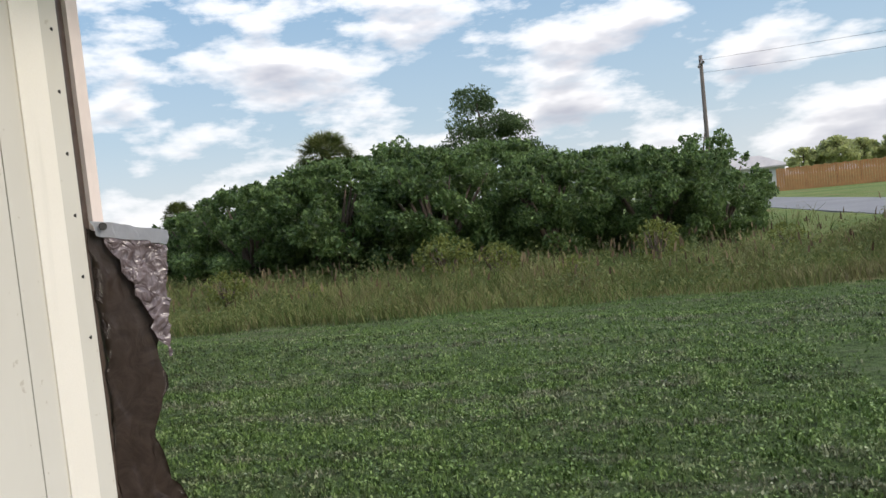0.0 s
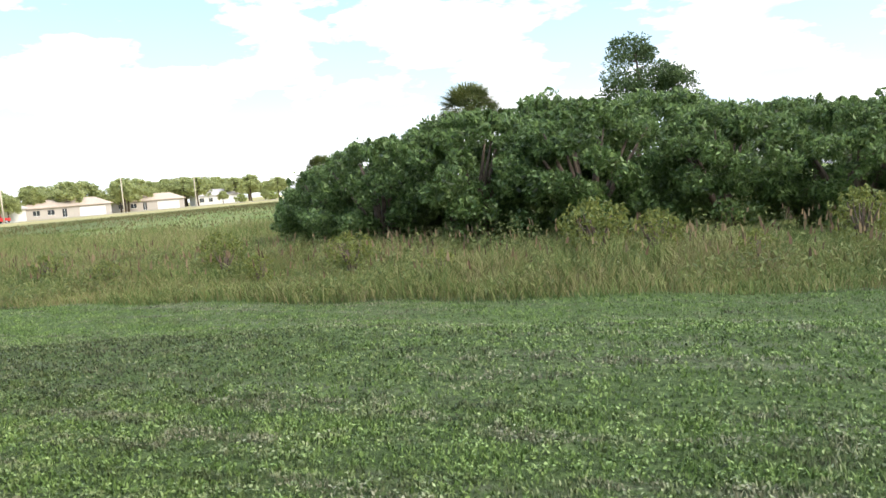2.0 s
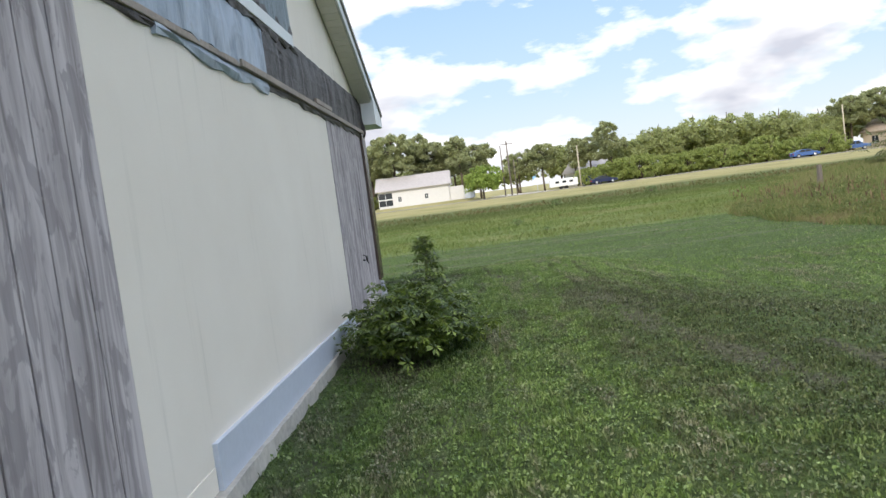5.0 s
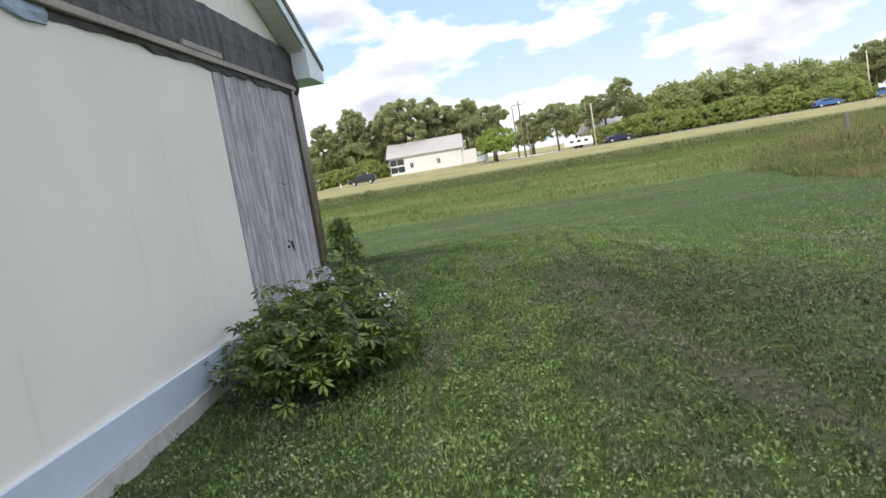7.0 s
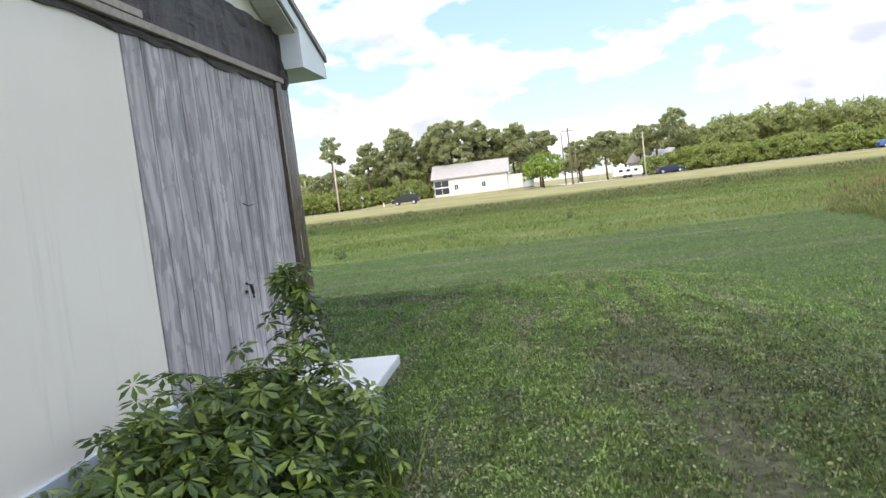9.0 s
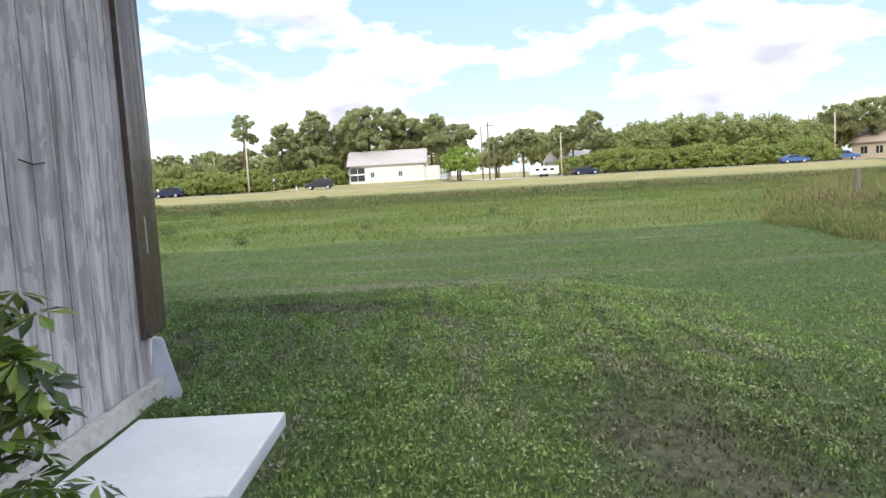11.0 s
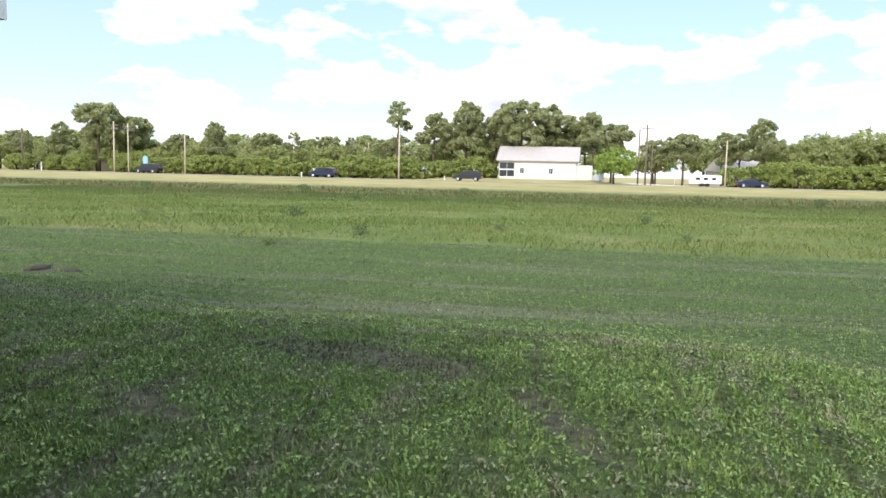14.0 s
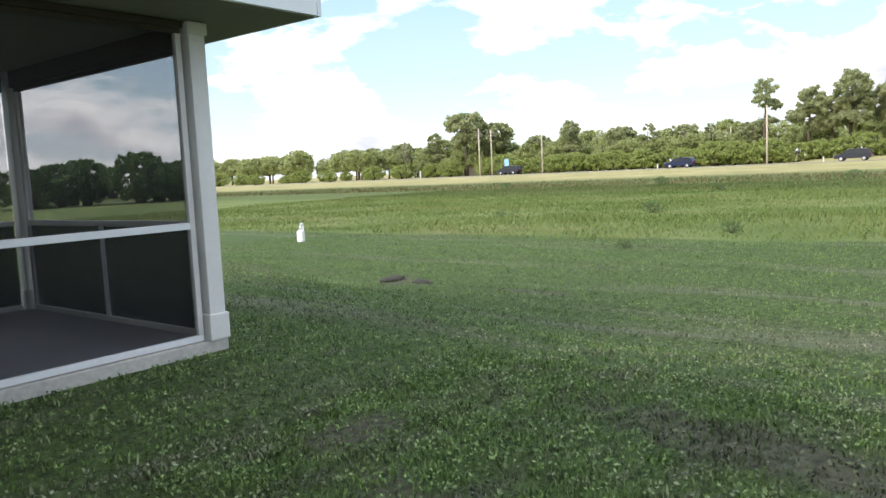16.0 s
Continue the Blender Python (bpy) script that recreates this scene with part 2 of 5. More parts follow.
BLADES = lawn_leaf("mown_blades", 1.0, 0.65, 0.22)
WEEDLEAF = lawn_leaf("lawn_weed_leaves", 1.08, 0.5, 0.35)
k = Mat("rough_grass_blades", 0.75, 0, 0.12)
f = k.math("ADD", k.math("MULTIPLY", k.island(), 0.35), k.math("MULTIPLY", k.noise(0.45, 5, 0.65), 0.95))
TALL = k.colour(k.ramp(f, (0.38, (0.050, 0.088, 0.026)), (0.54, (0.125, 0.172, 0.052)), (0.68, (0.20, 0.205, 0.080)), (0.90, (0.205, 0.170, 0.095)))).m
k = Mat("field_grass_blades", 0.8, 0, 0.1)
f = k.math("ADD", k.math("MULTIPLY", k.island(), 0.14), k.math("MULTIPLY", k.noise(0.16, 6, 0.6, k.scaled((1.0, 0.35, 1.0))), 0.95))
c = k.ramp(f, (0.40, (0.095, 0.145, 0.036)), (0.56, (0.150, 0.190, 0.058)), (0.70, (0.175, 0.185, 0.075)), (0.85, (0.15, 0.115, 0.065)))
sep = k.n.new("ShaderNodeSeparateXYZ")
k.l.new(k.pos, sep.inputs[0])
# blades darken over the same far part of the field
dark_band = k.step(k.math("ADD", sep.outputs[0], k.math("MULTIPLY", k.noise(0.2, 3), 14.0)), -37.0, -49.0)
FIELD = k.colour(k.mix(k.math("MULTIPLY", dark_band, 0.6), c, (0.070, 0.092, 0.034))).m
k = Mat("dry_field_blades", 0.85, 0, 0.1)
f = k.math("ADD", k.math("MULTIPLY", k.island(), 0.3), k.math("MULTIPLY", k.noise(0.12, 5, 0.6), 0.8))
DRYFIELD = k.colour(k.ramp(f, (0.35, (0.08, 0.105, 0.035)), (0.55, (0.125, 0.12, 0.05)), (0.8, (0.17, 0.125, 0.075)))).m
k = Mat("dry_seed_heads", 0.8, 0, 0.2)
SEED = k.colour(k.ramp(k.island(), (0.2, (0.10, 0.065, 0.04)), (0.8, (0.20, 0.15, 0.085)))).m

LEAF_SHRUB = leaf_mat("thicket_leaves", (0.008, 0.020, 0.006), (0.040, 0.082, 0.018), (0.20, 0.29, 0.10), 0.42)
LEAF_YELLOW = leaf_mat("yellow_weed_leaves", (0.05, 0.08, 0.018), (0.12, 0.155, 0.035), (0.22, 0.235, 0.06))
WEEDBELT = leaf_mat("belt_weed_leaves", (0.035, 0.058, 0.018), (0.10, 0.14, 0.042), (0.22, 0.24, 0.085), 0.6)
# far pine and oak colours are lifted to hold the sunlight on them
LEAF_PINE = leaf_mat("sunlit_pine_needles", (0.15, 0.17, 0.080), (0.32, 0.345, 0.175), (0.47, 0.49, 0.28), 0.7, 0.56)
# needles again with shade put into the colour, for the near pine
LEAF_SHADEPINE = leaf_mat("shaded_pine_needles", (0.02, 0.04, 0.018), (0.055, 0.09, 0.035), (0.11, 0.16, 0.06), 0.7)
LEAF_OAK = leaf_mat("sunlit_oak_leaves", (0.13, 0.16, 0.065), (0.29, 0.325, 0.135), (0.45, 0.475, 0.22), 0.55, 0.56)
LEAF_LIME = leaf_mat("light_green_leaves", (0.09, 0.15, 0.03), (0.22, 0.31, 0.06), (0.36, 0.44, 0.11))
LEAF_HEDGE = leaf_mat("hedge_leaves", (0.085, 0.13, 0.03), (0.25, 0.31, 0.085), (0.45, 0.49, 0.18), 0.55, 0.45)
LEAF_PALM = leaf_mat("palm_fronds", (0.03, 0.05, 0.015), (0.08, 0.12, 0.03), (0.19, 0.21, 0.07))
LEAF_SCHEFF = leaf_mat("schefflera_leaves", (0.014, 0.030, 0.008), (0.052, 0.092, 0.018), (0.20, 0.27, 0.05), 0.38, 0.18)

k = Mat("bark", 0.9, 0, 0.2)
bk = k.noise(5, 6, 0.65, k.scaled((5, 5, 0.8)))
BARK = k.colour(k.ramp(bk, (0.3, (0.06, 0.045, 0.035)), (0.7, (0.20, 0.155, 0.12)))).bump(bk, 0.6, 0.02).m
k = Mat("pole_wood", 0.85, 0, 0.2)
bk = k.noise(6, 5, 0.6, k.scaled((6, 6, 0.3)))
POLE_DARK = k.colour(k.ramp(bk, (0.3, (0.10, 0.085, 0.075)), (0.7, (0.22, 0.19, 0.165)))).m
POLE_PALE = plain("pale_concrete_pole", (0.55, 0.48, 0.38), 0.85, vary=0.15, grain=8)
STEM = plain("green_stem", (0.09, 0.11, 0.04), 0.6)
WIRE = plain("wire_black", (0.03, 0.03, 0.03), 0.5, vary=0.05, bump=0)

# side wall surfaces
k = Mat("cream_stucco", 0.88, 0, 0.2)
f = k.math("ADD", k.math("MULTIPLY", k.noise(140, 4), 0.3), k.math("MULTIPLY", k.noise(1.1, 5, 0.6), 0.7))
c = k.ramp(f, (0.3, (0.815, 0.755, 0.665)), (0.7, (0.885, 0.83, 0.745)))
drip = k.noise(3.0, 4, 0.6, k.scaled((3.0, 3.0, 0.18)))
c = k.mix(k.math("MULTIPLY", k.step(drip, 0.58, 0.8), 0.35), c, (0.46, 0.43, 0.36))
CREAM = k.colour(c).bump(k.noise(220, 4), 0.25, 0.003).m
k = Mat("cream_siding_paint", 0.62, 0, 0.35)
f = k.noise(1.4, 5, 0.6, k.scaled((1, 1, 0.4)))
c = k.ramp(f, (0.3, (0.60, 0.56, 0.49)), (0.7, (0.68, 0.645, 0.58)))
c = k.mix(k.math("MULTIPLY", k.step(k.noise(26, 3), 0.68, 0.74), 0.5), c, (0.4, 0.34, 0.26))
SIDING = k.colour(c).bump(k.noise(30, 5, 0.6, k.scaled((1, 1, 0.12))), 0.2, 0.003).m
k = Mat("weathered_plywood", 0.92, 0, 0.15)
warp = k.noise(1.3, 3, 0.5, k.scaled((1, 1, 0.35)))
gr = k.scaled((13, 13, 0.65))
add = k.n.new("ShaderNodeVectorMath")
add.operation = "ADD"
k.l.new(gr, add.inputs[0])
rnd = k.math("MULTIPLY", k.each(), 37.0)
cmb = k.n.new("ShaderNodeCombineXYZ")
k.put(k.math("ADD", k.math("MULTIPLY", warp, 5.0), rnd), cmb.inputs[0])
k.put(rnd, cmb.inputs[2])
k.l.new(cmb.outputs[0], add.inputs[1])
g1 = k.noise(1.0, 6, 0.62, add.outputs[0], 0.6)
g2 = k.noise(3.2, 4, 0.7, k.scaled((1, 1, 0.3)))
f = k.math("ADD", k.math("MULTIPLY", g1, 0.75), k.math("MULTIPLY", g2, 0.25))
c = k.ramp(f, (0.34, (0.17, 0.15, 0.15)), (0.45, (0.39, 0.355, 0.36)), (0.57, (0.56, 0.52, 0.525)), (0.75, (0.66, 0.62, 0.62)))
blot = k.step(k.noise(7.0, 4, 0.6, k.scaled((1.6, 1.6, 0.55)), 0.8), 0.50, 0.56)
c = k.mix(k.math("MULTIPLY", blot, 0.55), c, (0.25, 0.225, 0.235))
PLY = k.colour(c).bump(g1, 0.45, 0.006).m
PLYGAP = plain("dark_groove", (0.10, 0.088, 0.085), 0.95)
BANDWHITE = plain("white_trim_paint", (0.56, 0.61, 0.70), 0.55, vary=0.06, grain=25, patch=1.5)
CONCRETE = plain("concrete", (0.46, 0.44, 0.40), 0.9, vary=0.28, grain=22, patch=1.3, bump=0.5)
PADMAT = plain("pale_concrete_pad", (0.62, 0.63, 0.64), 0.85, vary=0.1, grain=50, patch=3, bump=0.3)
k = Mat("tar_paper", 0.5, 0, 0.45)
wr = k.noise(7, 6, 0.7, k.scaled((0.6, 1, 1.6)), 0.8)
TAR = k.colour(k.ramp(wr, (0.35, (0.016, 0.013, 0.013)), (0.65, (0.072, 0.056, 0.055)))).bump(wr, 0.8, 0.03).m
k = Mat("blue_grey_membrane", 0.35, 0, 0.5)
wr = k.noise(3.2, 6, 0.65, k.scaled((1.3, 1, 0.7)), 0.7)
MEMB = k.colour(k.ramp(wr, (0.30, (0.03, 0.034, 0.04)), (0.40, (0.20, 0.25, 0.32)), (0.60, (0.36, 0.43, 0.53)), (0.8, (0.24, 0.22, 0.2)))).bump(wr, 0.6, 0.03).m
k = Mat("teal_tarp", 0.38, 0, 0.5)
wr = k.noise(4, 5, 0.6, k.scaled((2.5, 1, 0.6)), 0.6)
TEAL = k.colour(k.ramp(wr, (0.3, (0.035, 0.055, 0.065)), (0.7, (0.11, 0.16, 0.18)))).bump(wr, 0.6, 0.03).m
k = Mat("brown_tarp", 0.26, 0, 0.55)
wr = k.noise(11, 6, 0.65, None, 1.6)
kg = Mat("shiny_crumpled_tarp", 0.16, 0, 0.8)
wg = kg.noise(17, 3, 0.5, None, 1.6)
TARPSHINE = kg.colour(kg.ramp(wg, (0.3, (0.09, 0.062, 0.064)), (0.7, (0.20, 0.155, 0.165)))).bump(wg, 1.0, 0.02).m
TARP = k.colour(k.ramp(wr, (0.3, (0.058, 0.040, 0.032)), (0.7, (0.105, 0.074, 0.061)))).bump(wr, 0.3, 0.010).m
HEM = plain("grey_tarp_hem", (0.50, 0.50, 0.53), 0.45, vary=0.12, grain=30)
WRAP = plain("white_plastic_wrap", (0.38, 0.39, 0.44), 0.45, vary=0.12, grain=12, bump=0.4)
PINK = plain("pale_pink_wrap", (0.78, 0.66, 0.60), 0.7, vary=0.12, grain=9)
BATTEN = plain("grey_wood_batten", (0.36, 0.31, 0.27), 0.9, vary=0.3, grain=30, bump=0.4)
FASCIA = plain("white_fascia_paint", (0.74, 0.76, 0.77), 0.45, vary=0.05, grain=18)
SOFFIT = plain("vinyl_soffit", (0.74, 0.71, 0.64), 0.6, vary=0.05, grain=18)
SHINGLE = plain("grey_shingles", (0.30, 0.28, 0.27), 0.95, vary=0.3, grain=9, bump=0.5)
POSTPAINT = plain("white_post_paint", (0.70, 0.69, 0.66), 0.55, vary=0.06, grain=20)
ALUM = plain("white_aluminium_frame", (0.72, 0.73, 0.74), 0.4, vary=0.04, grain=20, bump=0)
# the white frame once more, darkened in colour for members in shade
ALUMSHADE = plain("shaded_aluminium_frame", (0.60, 0.58, 0.56), 0.45, vary=0.05, grain=20, bump=0)
# beams and top rails: porch shade painted in as a near-black brown
HEADER = plain("shade_toned_beam", (0.055, 0.045, 0.036), 0.8, vary=0.2, grain=20)
# ceiling colour is cut down to carry the shade under the roof
CEIL = plain("shade_toned_ceiling", (0.21, 0.20, 0.175), 0.8, vary=0.06, grain=14)
PORCHFLOOR = plain("grey_painted_floor", (0.21, 0.20, 0.215), 0.6, vary=0.15, grain=12)
RUST = plain("dark_iron", (0.03, 0.028, 0.026), 0.6, vary=0.2)


def screen_mat(name, cover):
    k = Mat(name, 0.7)
    k.colour((0.012, 0.013, 0.016))
    t = k.n.new("ShaderNodeBsdfTransparent")
    s = k.n.new("ShaderNodeMixShader")
    s.inputs[0].default_value = cover
    k.l.new(t.outputs[0], s.inputs[1])
    k.l.new(k.b.outputs[0], s.inputs[2])
    k.l.new(s.outputs[0], k.n["Material Output"].inputs[0])
    return k.m


SCREEN = screen_mat("insect_screen", 0.25)
KICK = screen_mat("dense_pet_screen", 0.78)

HOUSEWHITE = plain("white_house_paint", (0.66, 0.65, 0.64), 0.7, vary=0.04, grain=4)
HOUSEBEIGE = plain("beige_house_paint", (0.52, 0.44, 0.35), 0.8, vary=0.06, grain=4)
HOUSEGREY = plain("grey_house_paint", (0.42, 0.38, 0.34), 0.8, vary=0.06, grain=4)
ROOFLIGHT = plain("pale_grey_roof", (0.44, 0.41, 0.40), 0.9, vary=0.12, grain=3)
ROOFTAN = plain("tan_roof", (0.44, 0.36, 0.29), 0.9, vary=0.15, grain=3)
ROOFORANGE = plain("orange_tile_roof", (0.62, 0.26, 0.14), 0.85, vary=0.2, grain=3)
DARKGLASS = plain("dark_glass", (0.03, 0.035, 0.04), 0.08, vary=0.05, bump=0, spec=0.6)
ROADMAT = plain("sandy_asphalt", (0.27, 0.25, 0.22), 0.95, vary=0.15, grain=5, patch=0.3)
ASPHALT = plain("grey_asphalt", (0.20, 0.20, 0.21), 0.95, vary=0.2, grain=9, patch=0.4)
GRAVEL = plain("white_gravel", (0.66, 0.62, 0.54), 0.95, vary=0.15, grain=6, patch=0.4)
FENCEWOOD = plain("orange_stained_fence", (0.50, 0.24, 0.10), 0.85, vary=0.2, grain=10)
NAVY = plain("navy_car_paint", (0.018, 0.026, 0.075), 0.25, 0.2, vary=0.04, bump=0, spec=0.6)
BLACKPAINT = plain("charcoal_car_paint", (0.03, 0.032, 0.045), 0.25, 0.2, vary=0.04, bump=0, spec=0.6)
REDPAINT = plain("red_car_paint", (0.55, 0.03, 0.025), 0.25, 0.1, vary=0.04, bump=0, spec=0.6)
WHITEPAINT = plain("white_car_paint", (0.78, 0.78, 0.78), 0.3, 0.0, vary=0.03, bump=0, spec=0.5)
BLUEPAINT = plain("blue_car_paint", (0.07, 0.14, 0.34), 0.25, 0.2, vary=0.04, bump=0, spec=0.6)
TYRE = plain("black_rubber", (0.025, 0.025, 0.025), 0.85)
RIM = plain("silver_rim", (0.62, 0.62, 0.64), 0.3, 0.8, bump=0)
LAMPGLASS = plain("headlight_lens", (0.75, 0.75, 0.72), 0.2, bump=0)
REDLENS = plain("red_tail_lens", (0.45, 0.02, 0.02), 0.25, bump=0)
SIGNBLUE = plain("blue_sign_paint", (0.28, 0.50, 0.78), 0.5, bump=0)
SIGNWHITE = plain("white_plastic", (0.80, 0.80, 0.79), 0.45, vary=0.04, bump=0)
SOIL = plain("dark_soil", (0.045, 0.040, 0.030), 0.97, vary=0.4, grain=12, patch=2, bump=0.8)


# ---- building helpers ----
def mesh_object(name, verts, faces, material, smooth=False):
    me = bpy.data.meshes.new(name)
    me.from_pydata(verts, [], faces)
    me.materials.append(material)
    if smooth:
        me.polygons.foreach_set("use_smooth", [True] * len(me.polygons))
    me.update()
    return new(name, me)


def part(name, bm, material, parent=None, label="", smooth=False):
    """Links a bmesh as one mesh object under a thing or a part."""
    bmesh.ops.recalc_face_normals(bm, faces=bm.faces)
    me = bpy.data.meshes.new(name)
    bm.to_mesh(me)
    bm.free()
    me.materials.append(material)
    if smooth:
        me.polygons.foreach_set("use_smooth", [True] * len(me.polygons))
    ob = new(name, me)
    if parent is not None:
        ob.parent = parent
    if label:
        ob["label"] = label
    return ob


def thing(name, label, category, group="", kind="", at=(0, 0, 0), turn=0.0):
    ob = new(name)
    ob.empty_display_size = 0.2
    ob.matrix_basis = pose(*at, 0, 0, turn)
    return tagged(ob, label, category, group, kind)


def box(lo, hi, bevel=0.0, bm=None):
    own = bm is None
    bm = bm or bmesh.new()
    c = [(a + b) / 2 for a, b in zip(lo, hi)]
    s = [abs(b - a) for a, b in zip(lo, hi)]
    r = bmesh.ops.create_cube(bm, size=1.0, matrix=Matrix.Translation(c) @ Matrix.Diagonal((*s, 1)))
    if bevel and own:
        bmesh.ops.bevel(bm, geom=list(bm.edges), offset=min(bevel, min(s) * 0.45), segments=2, affect="EDGES", profile=0.6)
    return bm


def prism(profile, axis, a, b, bm=None):
    """Extrudes a closed outline of (u, v) along an axis from a to b."""
    bm = bm or bmesh.new()
    put = {"x": lambda u, v, w: (w, u, v), "y": lambda u, v, w: (u, w, v), "z": lambda u, v, w: (u, v, w)}[axis]
    lo = [bm.verts.new(put(u, v, a)) for u, v in profile]
    hi = [bm.verts.new(put(u, v, b)) for u, v in profile]
    bm.faces.new(lo)
    bm.faces.new(list(reversed(hi)))
    n = len(profile)
    for i in range(n):
        bm.faces.new((lo[i], lo[(i + 1) % n], hi[(i + 1) % n], hi[i]))
    return bm


def tube(points, radii, sides=8, bm=None):
    """A tapered round limb along points."""
    bm = bm or bmesh.new()
    rings = []
    for i, p in enumerate(points):
        p = Vector(p)
        d = (Vector(points[min(i + 1, len(points) - 1)]) - Vector(points[max(i - 1, 0)])).normalized()
        u = d.orthogonal().normalized()
        v = d.cross(u)
        rings.append([bm.verts.new(p + (u * math.cos(a) + v * math.sin(a)) * radii[i]) for a in [2 * math.pi * j / sides for j in range(sides)]])
    for r0, r1 in zip(rings, rings[1:]):
        for j in range(sides):
            bm.faces.new((r0[j], r0[(j + 1) % sides], r1[(j + 1) % sides], r1[j]))
    bm.faces.new(list(reversed(rings[0])))
    bm.faces.new(rings[-1])
    return bm


def blades(name, xy, height, width, material, lean=0.5, base=None, seed=1):
    """Many bent grass blades as one mesh: two quads' worth of outline each."""
    g = np.random.default_rng(seed)
    n = len(xy)
    h = height * g.uniform(0.55, 1.25, n)
    w = width * g.uniform(0.6, 1.3, n)
    a = g.uniform(0, 2 * np.pi, n)
    b = g.uniform(0, 2 * np.pi, n)
    off = h * lean * g.uniform(0.2, 1.3, n)
    z0 = np.zeros(n) if base is None else base
    dx, dy = np.cos(a) * w / 2, np.sin(a) * w / 2
    lx, ly = np.cos(b) * off, np.sin(b) * off
    v = np.zeros((n, 5, 3))
    for i, (s, f, l) in enumerate(((-1, 0, 0), (1, 0, 0), (-0.85, 0.55, 0.3), (0.85, 0.55, 0.3), (0, 1, 1))):
        v[:, i, 0] = xy[:, 0] + dx * s + lx * l
        v[:, i, 1] = xy[:, 1] + dy * s + ly * l
        v[:, i, 2] = z0 + h * f
    me = bpy.data.meshes.new(name)
    me.vertices.add(n * 5)
    me.vertices.foreach_set("co", v.reshape(-1))
    base_i = np.arange(n)[:, None] * 5
    loops = np.concatenate((base_i + np.array([[0, 1, 3, 2]]), base_i + np.array([[2, 3, 4]])), axis=1).reshape(-1)
    me.loops.add(n * 7)
    me.loops.foreach_set("vertex_index", loops.astype(np.int32))
    start = np.empty(n * 2, np.int32)
    start[0::2], start[1::2] = np.arange(n) * 7, np.arange(n) * 7 + 4
    me.polygons.add(n * 2)
    me.polygons.foreach_set("loop_start", start)
    me.materials.append(material)
    me.update(calc_edges=True)
    return new(name, me)


def leaves(name, centres, size, material, seed=1, up=0.3, aspect=0.5):
    """Leaves as folded diamonds round the given centres, one mesh."""
    g = np.random.default_rng(seed)
    n = len(centres)
    d = g.normal(size=(n, 3))
    d[:, 2] += up
    d /= np.linalg.norm(d, axis=1)[:, None]
    r = g.normal(size=(n, 3))
    s = np.cross(d, r)
    s /= np.linalg.norm(s, axis=1)[:, None]
    nn = np.cross(d, s)
    L = (size * g.uniform(0.6, 1.35, n))[:, None]
    W = L * aspect * 0.5
    v = np.stack((centres - d * L * 0.5, centres + s * W + nn * W * 0.35, centres + d * L * 0.5, centres - s * W + nn * W * 0.35), 1)
    me = bpy.data.meshes.new(name)
    me.vertices.add(n * 4)
    me.vertices.foreach_set("co", v.reshape(-1))
    bi = np.arange(n)[:, None] * 4
    me.loops.add(n * 6)
    me.loops.foreach_set("vertex_index", np.concatenate((bi + np.array([[0, 1, 2]]), bi + np.array([[0, 2, 3]])), axis=1).reshape(-1).astype(np.int32))
    me.polygons.add(n * 2)
    me.polygons.foreach_set("loop_start", np.arange(n * 2, dtype=np.int32) * 3)
    me.materials.append(material)
    me.update(calc_edges=True)
    return new(name, me)


def clump_points(n, clumps, spread, seed):
    """Leaf places scattered round clump centres."""
    g = np.random.default_rng(seed)
    c = np.asarray(clumps)
    i = g.integers(0, len(c), n)
    d = g.normal(size=(n, 3))
    d /= np.linalg.norm(d, axis=1)[:, None]
    return c[i] + d * (spread * g.uniform(0.3, 1.0, n) ** 0.5)[:, None] * np.array([1, 1, 0.75])


def shell_clumps(n, centre, radii, seed, floor=-0.5, fill=0.45):
    """Clump centres over an uneven ellipsoid, more of them near its skin."""
    g = np.random.default_rng(seed)
    out = []
    while len(out) < n:
        d = g.normal(size=3)
        d /= np.linalg.norm(d)
        if d[2] < floor:
            continue
        r = (fill + (1 - fill) * g.uniform() ** 0.4) * g.uniform(0.8, 1.12)
        out.append([centre[j] + d[j] * radii[j] * r for j in range(3)])
    return out


# ---- ground ----
def ease(v, lo, hi):
    t = np.clip((v - lo) / (hi - lo), 0.0, 1.0)
    return t * t * (3 - 2 * t)


LOW = 0.42                               # the field lies below the pad that the house stands on


def ground_z(x, y):
    """Height of the ground: a level pad round the house, falling to the field."""
    x, y = np.asarray(x, float), np.asarray(y, float)
    west = np.maximum(-13.6 - np.minimum(0.35 * np.maximum(-2.0 - y, 0), 3.0) - x, 0)
    north = np.maximum(y - 2.6 - np.clip((x + 9.0) * 0.42, 0.0, 2.9), 0)
    drop = LOW * ease(np.hypot(west, north), 0.0, 3.0)
    drop = drop * ease(x, -125.0, -80.0) * ease(-x, -10.0, -7.0) * ease(-y, -62.0, -46.0) * ease(y, -150.0, -110.0)
    near = ease(x, -60.0, -40.0) * ease(y, 0.6, 1.6) + ease(-x, 14.0, 15.0) * ease(x, -60.0, -40.0) * ease(-y, -0.6, 0.6)
    swell = 0.012 * np.sin(1.9 * x + 0.7 * y) + 0.010 * np.sin(1.3 * y - 0.8 * x + 1.0) + 0.008 * np.sin(3.1 * x - 2.2 * y)
    bank = 0.55 * ease(-x, 138.5, 142.0) * ease(y, -32.0, -24.0) * ease(-y, -5.0, 1.0)
    return swell * np.clip(near, 0, 1) - drop + bank


